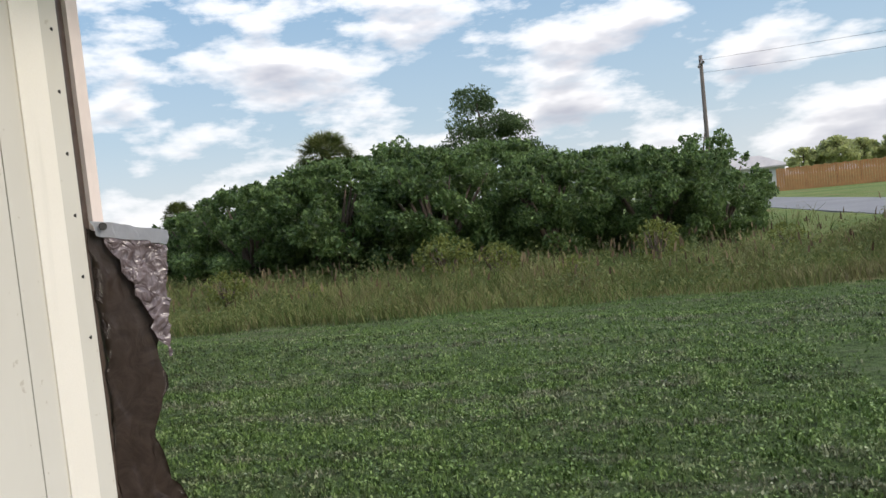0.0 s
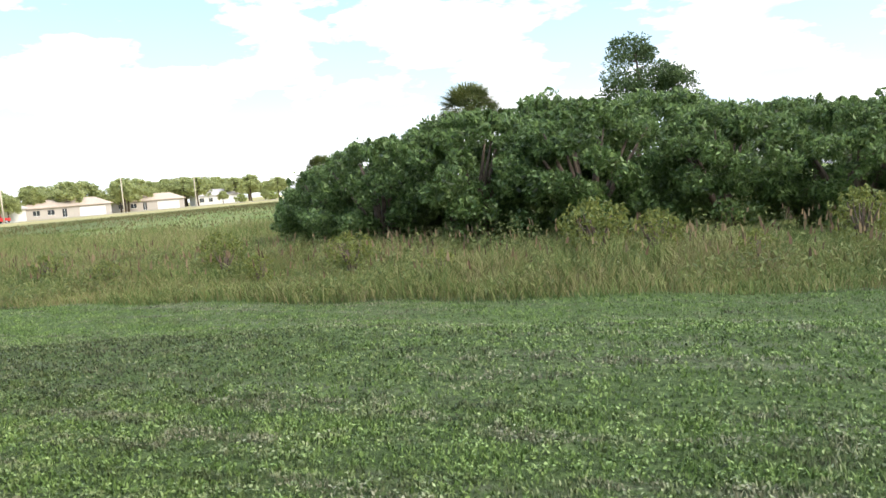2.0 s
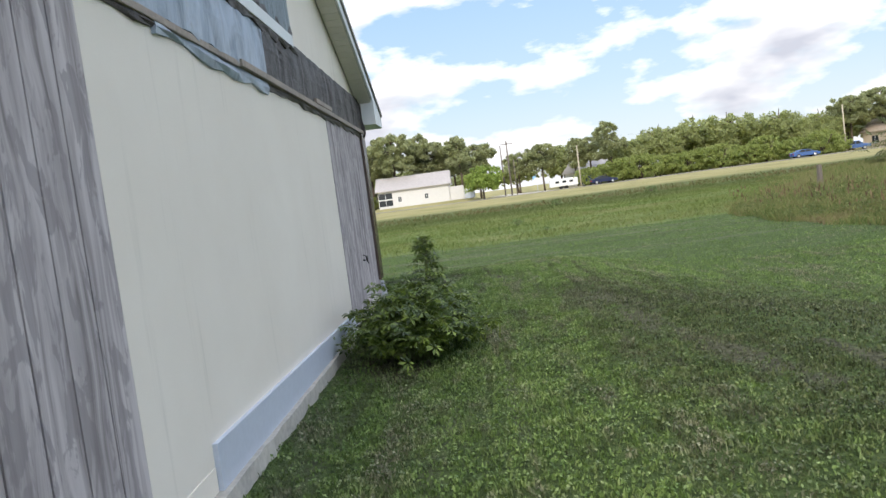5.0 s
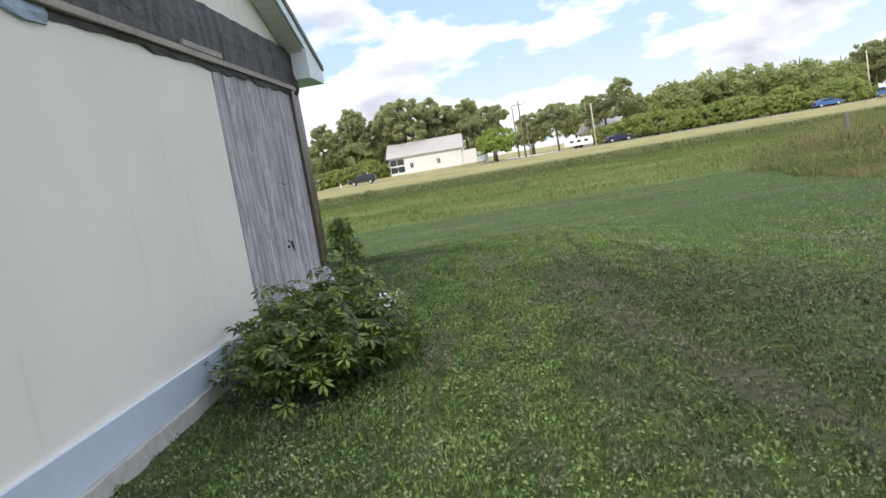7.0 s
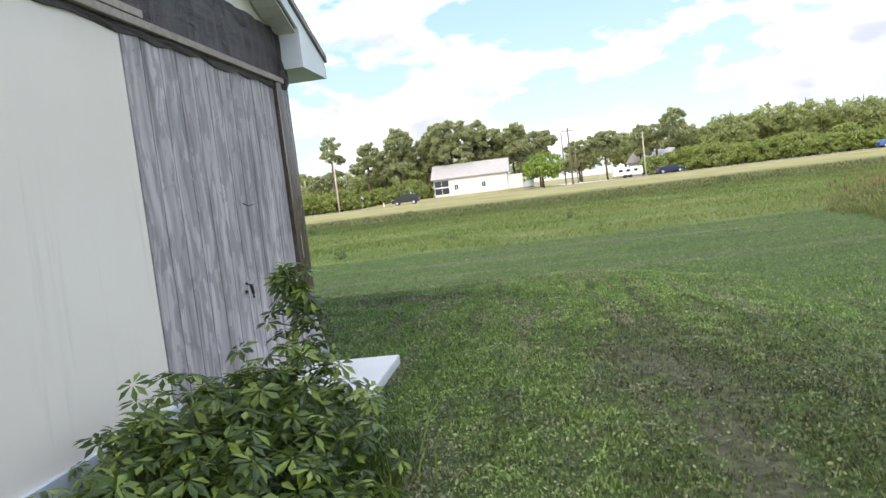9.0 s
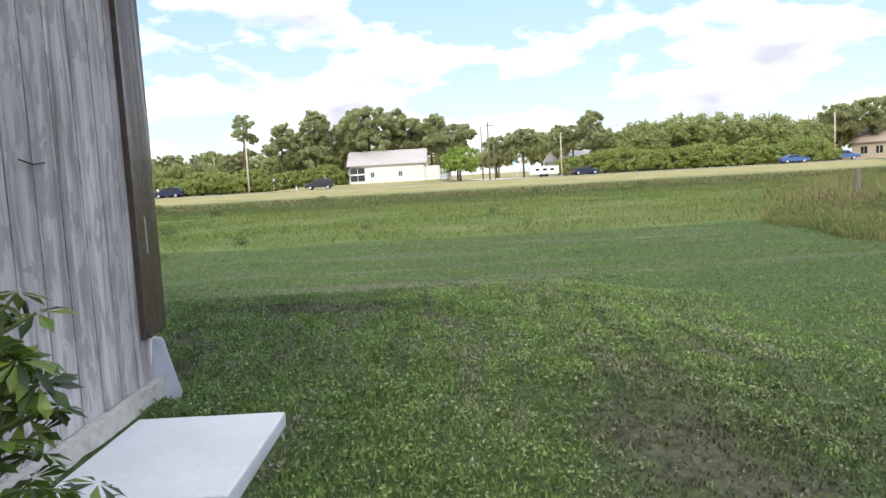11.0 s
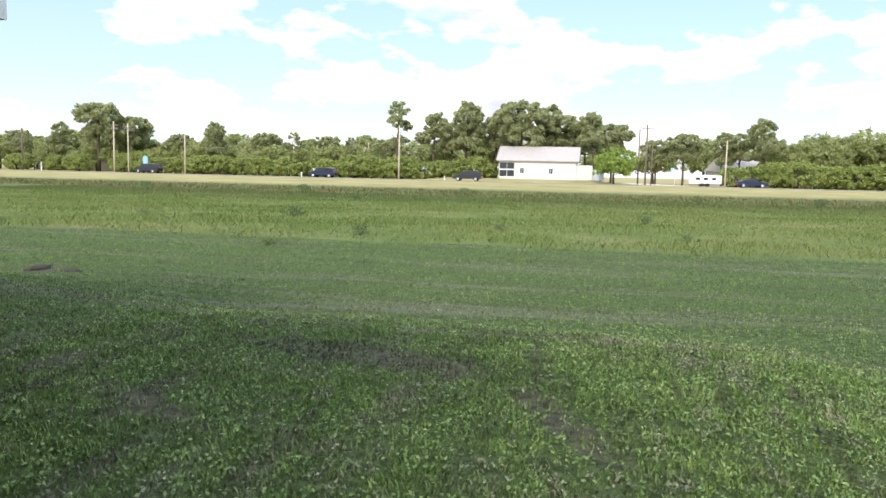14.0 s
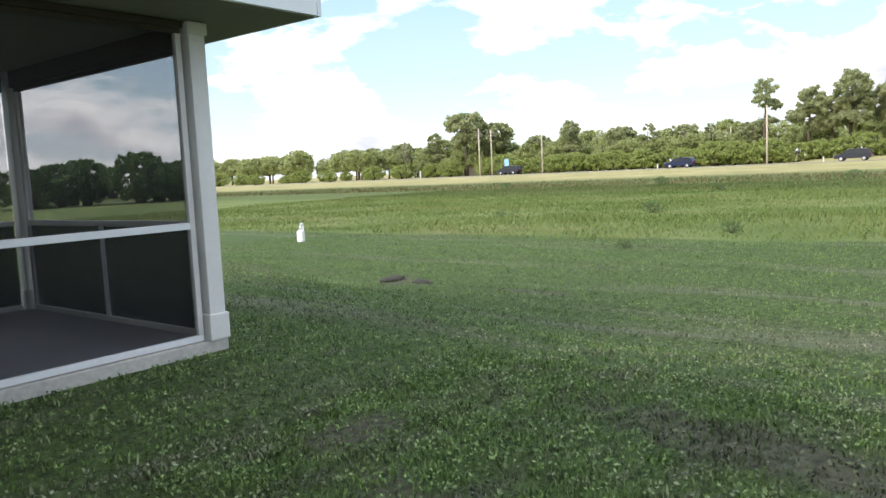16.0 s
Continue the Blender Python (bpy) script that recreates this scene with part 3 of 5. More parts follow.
def ground_sheet():
    xs = [-2500, -900, -400, -200, -175, -160, -150, -145, -142, -141, -140, -138.5, -135, -130] + [-125 + 5 * i for i in range(13)] + [-60 + 1.0 * i for i in range(35)] + [-25 + 0.5 * i for i in range(77)] + [14, 16, 20, 30, 60, 150, 400, 900, 2500]
    ys = [-2500, -900, -400, -200, -150, -130, -110, -80, -60, -40] + [-30 + 1.0 * i for i in range(22)] + [-8 + 0.5 * i for i in range(41)] + [13 + 1.0 * i for i in range(18)] + [33, 38, 43, 46, 50, 54, 58, 62, 90, 150, 400, 900, 2500]
    gx, gy = np.meshgrid(xs, ys)
    verts = np.column_stack((gx.ravel(), gy.ravel(), ground_z(gx.ravel(), gy.ravel()))).tolist()
    nx = len(xs)
    faces = [(j * nx + i, j * nx + i + 1, (j + 1) * nx + i + 1, (j + 1) * nx + i) for j in range(len(ys) - 1) for i in range(nx - 1)]
    return tagged(mesh_object("ground", verts, faces, GROUND, True), "mown lawn on a low pad running into rough field", "ground", kind="structure")


ground_sheet()


def strip(name, outline, z, material, label, category):
    bm = prism(outline, "z", z - 0.25, z)
    return tagged(part(name, bm, material), label, category, kind="structure")


strip("road", [(-137, -400), (-130, -400), (-130, 400), (-137, 400)], 0.06, ROADMAT, "pale straight sandy asphalt road past the field", "road")
strip("driveway", [(-170, 6), (-137.2, 8), (-137.2, 17), (-170, 10)], 0.07, GRAVEL, "white gravel side road joining the road", "driveway")
strip("street", [(10.4, -60), (14.4, -60), (14.2, 30), (13.0, 130), (9.6, 130), (10.2, 27)], 0.03, ASPHALT, "grey asphalt street in front of the house", "street")

# ---- house ----
tagged(part("soil_bank", prism([(0.02, -0.1), (0.42, -0.1), (0.42, -0.004), (0.25, 0.03), (0.04, 0.085), (0.02, 0.085)], "x", -9.7, 1.0), GROUND), "grassed soil banked against the foundation", "soil bank", kind="structure")
XF, XB, YB = 1.02, -9.88, -12.0          # front wall, back wall, far end
OV, EAVE, SLOPE = 0.22, 2.53, 0.38
RIDGE_X = (XF + XB) / 2
RIDGE_Z = 2.93 + (RIDGE_X - XB) * SLOPE


def roof_z(x):
    return 2.93 + (min(x - XB, XF - x)) * SLOPE


wall_n = thing("wall_north", "gable wall of cream stucco patched with weathered plywood", "wall", kind="structure")
part("masonry", prism([(XB, 0.0), (XF, 0.0), (XF, 2.84), (RIDGE_X, RIDGE_Z - 0.08), (XB, 2.84)], "y", -0.20, -0.012), CREAM, wall_n)
part("stucco_panel", box((-7.25, -0.012, 0.30), (-2.30, 0.0, 2.45), 0.003), CREAM, wall_n, "smooth cream stucco")
part("base_trim", prism([(-7.30, 0.18), (-2.96, 0.18), (-2.96, 0.408), (-7.30, 0.345)], "y", -0.010, 0.026), BANDWHITE, wall_n, "pale lavender-white painted base band")
part("low_stucco", box((-2.955, -0.012, 0.18), (-2.30, 0.004, 0.30), 0.003), CREAM, wall_n)


def ragged_box(lo, hi, n, amp, seed):
    """A long board whose lower and upper edges wander."""
    bm = bmesh.new()
    g = random.Random(seed)
    cols = []
    for i in range(n + 1):
        x = lo[0] + (hi[0] - lo[0]) * i / n
        zl, zh = lo[2] + g.uniform(-amp, amp), hi[2] + g.uniform(-amp, amp) * 0.5
        yo = g.uniform(-0.004, 0.012)
        cols.append([bm.verts.new(p) for p in ((x, lo[1], zl), (x, hi[1] + yo, zl), (x, hi[1] + yo + g.uniform(0, 0.02), (zl + zh) / 2), (x, hi[1] + yo, zh), (x, lo[1], zh))])
    for a, b in zip(cols, cols[1:]):
        for j in range(5):
            bm.faces.new((a[j], a[(j + 1) % 5], b[(j + 1) % 5], b[j]))
    bm.faces.new(cols[0])
    bm.faces.new(list(reversed(cols[-1])))
    return bm


part("foundation", ragged_box((XB - 0.01, -0.18, -0.2), (XF + 0.01, 0.05, 0.177), 90, 0.006, 3), CONCRETE, wall_n, "rough exposed concrete foundation edge")
part("tar_paper_strip", ragged_box((-9.86, -0.012, 2.455), (-4.95, 0.02, 2.87), 60, 0.012, 5), TAR, wall_n, "torn dark brown tar paper")
part("tar_paper_edge", ragged_box((-9.86, -0.012, 2.36), (-4.6, 0.008, 2.41), 26, 0.020, 6), TAR, wall_n, "ragged black paper edge")
part("membrane_strip", ragged_box((-4.95, -0.012, 2.43), (XF, 0.024, 2.80), 60, 0.016, 7), MEMB, wall_n, "torn blue-grey roofing membrane")
part("membrane_edge", ragged_box((-5.0, -0.012, 2.335), (-3.0, 0.012, 2.40), 10, 0.03, 8), MEMB, wall_n)
part("black_paper_edge", ragged_box((-3.0, -0.012, 2.37), (XF, 0.01, 2.40), 22, 0.012, 9), TAR, wall_n)
part("batten", box((-9.90, 0.0, 2.405), (-4.3, 0.045, 2.452), 0.006), BATTEN, wall_n, "weathered grey timber batten")
part("batten", box((-4.28, 0.0, 2.395), (XF, 0.03, 2.435), 0.006), BATTEN, wall_n)
part("loose_board", box((-7.45, 0.0, 2.455), (-6.65, 0.05, 2.50), 0.004), BATTEN, wall_n)
part("black_flashing", ragged_box((-6.2, -0.01, 2.79), (XF, 0.03, 2.86), 60, 0.03, 10), TAR, wall_n)
part("metal_strip", box((-5.93, 0.0, 2.83), (0.6, 0.05, 2.93), 0.004), FASCIA, wall_n, "loose white metal fascia strip")
part("tarp_on_gable", ragged_box((-6.0, -0.012, 2.90), (0.9, 0.02, 3.02), 60, 0.01, 11), TAR, wall_n)


def gable_tarp():
    bm = bmesh.new()
    n = 46
    rows = []
    for i in range(n + 1):
        x = -6.05 + 6.9 * i / n
        top = min(roof_z(x) - 0.16, 4.4)
        rows.append([bm.verts.new((x + 0.04 * math.sin(5 * f), 0.008 + 0.018 * (1 + noise.noise((x * 3, f * 4, 1))), 2.88 + (top - 2.88) * f)) for f in [j / 8 for j in range(9)]])
    for a, b in zip(rows, rows[1:]):
        for j in range(8):
            bm.faces.new((a[j], b[j], b[j + 1], a[j + 1]))
    return bm


part("gable_tarp", gable_tarp(), TEAL, wall_n, "dark teal tarpaulin nailed over the gable", True)


def planks(parent, x0, x1, z0, z1, y, material, pitch=0.2032, gap=0.011):
    """Grooved sheet siding: one board between each pair of grooves."""
    n = max(1, round((x1 - x0) / pitch))
    w = (x1 - x0) / n
    me = None
    for i in range(n):
        if me is None:
            ob = part("plank", box((0, 0, z0), (w - gap, 0.014, z1), 0.0015), material, parent)
            me = ob.data
        else:
            ob = new("plank", me)
            ob.parent = parent
        ob.location = (x0 + w * i + gap / 2, y, 0)


part("groove_backing", box((-9.74, -0.012, 0.30), (-7.25, -0.008, 2.44)), PLYGAP, wall_n)
part("groove_backing", box((-2.30, -0.012, 0.18), (XF - 0.02, -0.008, 2.44)), PLYGAP, wall_n)
planks(wall_n, -9.74, -7.255, 0.18, 2.43, -0.010, PLY)
planks(wall_n, -2.295, XF - 0.02, 0.18, 2.43, -0.010, PLY)
# small damage on the plywood
part("wire_stub", tube([(-8.44, 0.016, 0.86), (-8.45, 0.05, 0.84), (-8.47, 0.05, 0.78), (-8.42, 0.07, 0.76)], [0.012, 0.012, 0.01, 0.008], 6), RUST, wall_n, "black broken wall fitting")
part("wire_stub", tube([(-8.44, 0.016, 0.80), (-8.40, 0.03, 0.80)], [0.014, 0.01], 6), RUST, wall_n)
part("hanging_wire", tube([(-8.78, 0.017, 1.40), (-8.66, 0.03, 1.39), (-8.58, 0.02, 1.41)], [0.004, 0.004, 0.004], 5), RUST, wall_n)
part("corner_tarp_strip", ragged_box((-9.92, -0.01, 0.45), (-9.62, 0.03, 2.44), 8, 0.03, 12), TARP, wall_n, "brown tarpaulin folded round the corner")
part("corner_batten", box((-9.765, 0.015, 0.9), (-9.735, 0.036, 1.9), 0.004), BATTEN, wall_n)


def bulge(profile, y0):
    bm = bmesh.new()
    rings = []
    for z, r in profile:
        rings.append([bm.verts.new((-9.86 + math.cos(a) * r * (1 + 0.18 * math.sin(3 * a + z * 9)), y0 + math.sin(a) * r * (1 + 0.12 * math.sin(4 * a + z * 7)), z)) for a in [2 * math.pi * i / 20 for i in range(20)]])
    for r0, r1 in zip(rings, rings[1:]):
        for j in range(20):
            bm.faces.new((r0[j], r0[(j + 1) % 20], r1[(j + 1) % 20], r1[j]))
    bm.faces.new(rings[-1])
    return bm


part("corner_wrap", bulge([(0.0, 0.115), (0.06, 0.12), (0.14, 0.10), (0.22, 0.085), (0.30, 0.07), (0.36, 0.06), (0.39, 0.05)], -0.02), WRAP, wall_n, "crumpled white plastic round the corner foot", True)
part("corner_roll", bulge([(2.36, 0.05), (2.42, 0.075), (2.5, 0.07), (2.62, 0.045), (2.75, 0.05), (2.86, 0.04)], 0.0), TAR, wall_n, "bunched black paper at the corner", True)

wall_e = thing("wall_east", "sunlit front wall of grooved cream siding", "wall", kind="structure")
part("sheathing", box((XF - 0.16, YB, 0.0), (XF - 0.022, -0.205, 2.72)), CREAM, wall_e)
part("groove_backing", box((XF - 0.16, -0.204, 0.0), (XF - 0.022, -0.02, 2.72)), PLYGAP, wall_e)
me_board = None
for i in range(40):
    if me_board is None:
        ob = part("plank", box((0, -0.195, 0.12), (0.016, 0, 2.72), 0.001), SIDING, wall_e)
        me_board = ob.data
    else:
        ob = new("plank", me_board)
        ob.parent = wall_e
    ob.location = (XF - 0.022, -0.10 - 0.2 * i, 0)
part("corner_board", prism([(XF - 0.02, -0.10), (XF - 0.004, -0.095), (XF + 0.012, -0.005), (XF - 0.02, -0.004)], "z", 0.10, 2.6), SIDING, wall_e, "curled cream corner board with nail holes")
for i in range(7):
    part("nail_hole", tube([(XF - 0.001, -0.035, 1.0 + 0.2 * i), (XF + 0.010, -0.03, 1.0 + 0.2 * i)], [0.006, 0.006], 6), RUST, wall_e)
part("brown_strip", ragged_box((XF - 0.03, 0.004, 0.3), (XF + 0.004, 0.035, 2.6), 3, 0.01, 21), TARP, wall_e)

wall_w = thing("wall_west", "cream stucco back wall of the house", "wall", kind="structure")
part("masonry", box((XB, YB, 0.0), (XB + 0.2, -0.21, 2.72)), CREAM, wall_w)
tagged(part("wall_south", box((XB + 0.21, YB, 0.0), (XF - 0.18, YB + 0.2, 2.72)), CREAM), "cream stucco far wall", "wall", kind="structure")


def slab_roof(x0, x1, z0, z1, y0, y1, t=0.06):
    return prism([(x0, z0), (x1, z1), (x1, z1 + t), (x0, z0 + t)], "y", y0, y1)


roof = thing("roof", "grey shingle gable roof with white fascia", "roof", kind="structure")
ex0, ex1 = XB - 0.72, XF + 0.72
ez = RIDGE_Z - (RIDGE_X - ex0) * SLOPE
part("shingles", slab_roof(ex0 - 0.03, RIDGE_X, ez + 0.03, RIDGE_Z + 0.04, YB - OV, OV + 0.02), SHINGLE, roof)
part("shingles", slab_roof(RIDGE_X + 0.002, ex1 + 0.03, RIDGE_Z + 0.04, ez + 0.03, YB - OV, OV + 0.02), SHINGLE, roof)
# rake fascia boards
part("rake_board", prism([(ex0, ez - 0.08), (RIDGE_X - 0.002, RIDGE_Z - 0.125), (RIDGE_X - 0.002, RIDGE_Z + 0.035), (ex0, ez + 0.025)], "y", OV - 0.022, OV), FASCIA, roof, "white rake board")
part("rake_board", prism([(RIDGE_X + 0.002, RIDGE_Z - 0.125), (ex1, ez - 0.08), (ex1, ez + 0.025), (RIDGE_X + 0.002, RIDGE_Z + 0.035)], "y", OV - 0.022, OV), FASCIA, roof)


def rake_soffit(x0, x1):
    """Vented soffit slats under the rake overhang."""
    n = 44
    me = None
    for i in range(n):
        xa = x0 + (x1 - x0) * i / n
        xb = x0 + (x1 - x0) * (i + 0.94) / n
        za, zb = RIDGE_Z - abs(RIDGE_X - xa) * SLOPE - 0.12, RIDGE_Z - abs(RIDGE_X - xb) * SLOPE - 0.12
        if me is None:
            ob = part("soffit_slat", prism([(0, 0), (xb - xa, zb - za), (xb - xa, zb - za + 0.012), (0, 0.012)], "y", 0.002, OV - 0.024), SOFFIT, roof)
            me = ob.data
        else:
            ob = new("soffit_slat", me)
            ob.parent = roof
        ob.location = (xa, 0, za)


rake_soffit(ex0 + 0.75, RIDGE_X)
rake_soffit(RIDGE_X + 0.01, ex1 - 0.75)
for sx in (-1, 1):
    wx, tip = (XB, ex0) if sx < 0 else (XF, ex1)
    part("eave_return", prism([(tip, EAVE), (wx - sx * 0.03, EAVE), (wx - sx * 0.03, 2.86), (tip, ez - 0.01)], "y", -0.35, OV + 0.004), FASCIA, roof, "white boxed eave return")
    part("eave_soffit", box((min(tip, wx) + 0.03, YB, EAVE), (max(tip, wx) - 0.03, -0.352, EAVE + 0.012)), SOFFIT, roof)
    part("eave_fascia", box((tip - 0.012, YB, EAVE - 0.02), (tip + 0.012, -0.36, ez + 0.02)), FASCIA, roof)

# ---- screened porch behind the house ----
PX, PY, PY2, PZ = -13.03, -3.75, -6.80, 0.09
porch = thing("screened_porch", "screened back porch with white posts and dark mesh", "porch", kind="structure")
part("floor_slab", box((PX - 0.05, PY2 - 0.1, -0.2), (XB - 0.002, PY + 0.06, PZ), 0.01), CONCRETE, porch)
part("floor_paint", box((PX + 0.06, PY2 + 0.05, PZ), (XB - 0.003, PY - 0.05, PZ + 0.006)), PORCHFLOOR, porch, "grey painted porch floor")


def post(x, y, w=0.068):
    p = part("post", box((x - w, y - w, PZ), (x + w, y + w, 2.42), 0.008), POSTPAINT, porch, "white square porch post")
    part("post_base", box((x - w - 0.018, y - w - 0.018, PZ), (x + w + 0.018, y + w + 0.018, PZ + 0.20), 0.012), POSTPAINT, p)
    part("post_cap", box((x - w - 0.016, y - w - 0.016, 2.33), (x + w + 0.016, y + w + 0.016, 2.421), 0.012), POSTPAINT, p)


post(PX + 0.03, PY + 0.0)
post(PX + 0.03, PY2)
part("header", box((PX + 0.132, PY - 0.07, 2.37), (XB - 0.003, PY + 0.05, 2.42), 0.006), HEADER, porch, "porch beam coloured dark as in shade")
part("header", box((PX + 0.132, PY2 - 0.07, 2.22), (XB - 0.003, PY2 + 0.05, 2.42), 0.006), HEADER, porch)
part("header", box((PX - 0.03, PY2 + 0.102, 2.26), (PX + 0.09, PY - 0.102, 2.42), 0.006), HEADER, porch)
part("ceiling", box((PX - 0.54, PY2 - 0.5, 2.424), (XB - 0.74, PY + 0.70, 2.45)), CEIL, porch, "porch ceiling coloured dark for its shade")
part("fascia", box((PX - 0.58, PY2 - 0.54, 2.43), (PX - 0.54, PY + 0.74, 2.66), 0.004), FASCIA, porch, "white fascia")
part("fascia", box((PX - 0.538, PY + 0.70, 2.43), (XB - 0.74, PY + 0.74, 2.66), 0.004), FASCIA, porch)
part("porch_roof", prism([(PX - 0.60, 2.662), (XB - 0.74, 2.72), (XB - 0.74, 2.78), (PX - 0.60, 2.70)], "y", PY2 - 0.56, PY + 0.76), SHINGLE, porch)


def bar(lo, hi, material=ALUM, name="screen_rail"):
    part(name, box(lo, hi, 0.004), material, porch)


# north side
xa, xb = PX + 0.135, XB - 0.004
bar((xa, PY - 0.02, PZ + 0.006), (xb, PY + 0.025, PZ + 0.05))
bar((xa, PY - 0.02, 0.93), (xb, PY + 0.025, 0.98))
bar((xa, PY - 0.02, 2.335), (xb, PY + 0.025, 2.369), HEADER)
bar((xa, PY - 0.021, PZ + 0.051), (xa + 0.045, PY + 0.026, 2.334), ALUMSHADE, "screen_stile")
part("screen", box((xa + 0.046, PY - 0.002, PZ + 0.051), (xb, PY, 0.929)), SCREEN, porch, "dense dark pet screen")
part("screen", box((xa + 0.046, PY - 0.002, 0.981), (xb, PY, 2.334)), SCREEN, porch, "fine dark insect screen")
# west side
ya, yb = PY2 + 0.105, PY - 0.105
bar((PX + 0.01, ya, PZ + 0.006), (PX + 0.055, yb, PZ + 0.05), ALUMSHADE)
bar((PX + 0.01, ya, 0.93), (PX + 0.055, yb, 0.98), ALUMSHADE)
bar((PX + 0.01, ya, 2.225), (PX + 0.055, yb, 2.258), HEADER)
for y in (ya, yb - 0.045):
    bar((PX + 0.009, y, PZ + 0.051), (PX + 0.056, y + 0.045, 2.224), ALUMSHADE, "screen_stile")
bar((PX + 0.011, -5.30, PZ + 0.051), (PX + 0.054, -5.255, 0.929), ALUM, "screen_stile")
part("screen", box((PX + 0.03, ya + 0.046, PZ + 0.051), (PX + 0.032, yb - 0.046, 0.929)), KICK, porch)
part("screen", box((PX + 0.03, ya + 0.046, 0.981), (PX + 0.032, yb - 0.046, 2.224)), SCREEN, porch)
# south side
bar((xa, PY2 - 0.02, PZ + 0.006), (xb, PY2 + 0.025, PZ + 0.05), ALUMSHADE)
bar((xa, PY2 - 0.02, 0.93), (xb, PY2 + 0.025, 0.98), ALUMSHADE)
part("screen", box((xa, PY2 - 0.002, PZ + 0.051), (xb, PY2, 0.929)), KICK, porch)
part("screen", box((xa, PY2 - 0.002, 0.981), (xb, PY2, 2.219)), SCREEN, porch)


# ---- tarpaulin at the front corner ----
def hanging_tarp():
    root = thing("tarpaulin", "brown tarpaulin flap with grey hem hanging off the corner", "tarpaulin", at=(XF - 0.025, 0.015, 0.045))
    profile = [(1.31, 0.0, 0.235), (1.18, 0.0, 0.235), (1.05, 0.005, 0.225), (0.9, 0.01, 0.208), (0.75, 0.01, 0.18), (0.62, 0.01, 0.155), (0.5, 0.0, 0.165), (0.36, 0.0, 0.24), (0.10, 0.0, 0.27)]

    def sheet(rows, lift):
        bm = bmesh.new()
        grid = []
        for z, a, b in rows:
            line = []
            for i in range(15):
                u = i / 14
                s = a + (b - a) * u
                wob = 0.024 * noise.noise((u * 5, z * 7, 3)) + 0.016 * noise.noise((u * 14, z * 18, 5))
                line.append(bm.verts.new((0.03 + s * 0.60 + wob + lift, s * 0.80 + wob, z - 0.055 * u)))
            grid.append(line)
        for r0, r1 in zip(grid, grid[1:]):
            for i in range(14):
                bm.faces.new((r0[i], r0[i + 1], r1[i + 1], r1[i]))
        bmesh.ops.solidify(bm, geom=list(bm.faces), thickness=0.003)
        return bm

    fine = []
    for (z0, a0, b0), (z1, a1, b1) in zip(profile, profile[1:]):
        for j in range(4):
            f = j / 4
            fine.append((z0 + (z1 - z0) * f, a0 + (a1 - a0) * f, b0 + (b1 - b0) * f))
    fine.append(profile[-1])
    part("cloth", sheet(fine, 0.0), TARP, root, "", True)
    # crumpled upper triangle over the cloth, paler and glossier than it
    flap = bmesh.new()
    grid = []
    for i in range(27):
        f = i / 26
        z = 1.285 - 0.40 * f
        b = 0.237 - 0.03 * f
        a = 0.03 + (b - 0.035) * f
        line = []
        for j in range(17):
            u = j / 16
            sd = a + (b - a) * u
            cr = 0.015 * noise.noise((sd * 32, z * 30, 2)) + 0.009 * noise.noise((sd * 75, z * 60, 7))
            line.append(flap.verts.new((0.03 + sd * 0.60 + 0.026 + cr, sd * 0.80 + cr * 0.4, z - 0.055 * sd / 0.235 + cr * 0.5)))
        grid.append(line)
    for r0, r1 in zip(grid, grid[1:]):
        for j in range(16):
            flap.faces.new((r0[j], r0[j + 1], r1[j + 1], r1[j]))
    part("folded_flap", flap, TARPSHINE, root, "glossy crumpled brown flap", True)
    part("hem", sheet([(1.335, 0.0, 0.24), (1.31, 0.0, 0.24), (1.285, 0.0, 0.238)], 0.030), HEM, root, "grey reinforced hem")
    ring = tube([(0.079, 0.018, 1.312), (0.086, 0.014, 1.312)], [0.013, 0.013], 14)
    part("grommet", ring, RUST, root, "dark metal grommet")


hanging_tarp()
part("wrap_strip", ragged_box((XF - 0.02, 0.036, 1.36), (XF + 0.02, 0.085, 2.6), 2, 0.02, 31), PINK, wall_e, "loose pale pink house wrap")


# ---- things beside the house ----
pad = tagged(part("concrete_pad", box((-9.32, 0.08, -0.05), (-8.28, 0.85, 0.075), 0.012), PADMAT), "pale concrete equipment pad lying on the grass", "concrete pad")


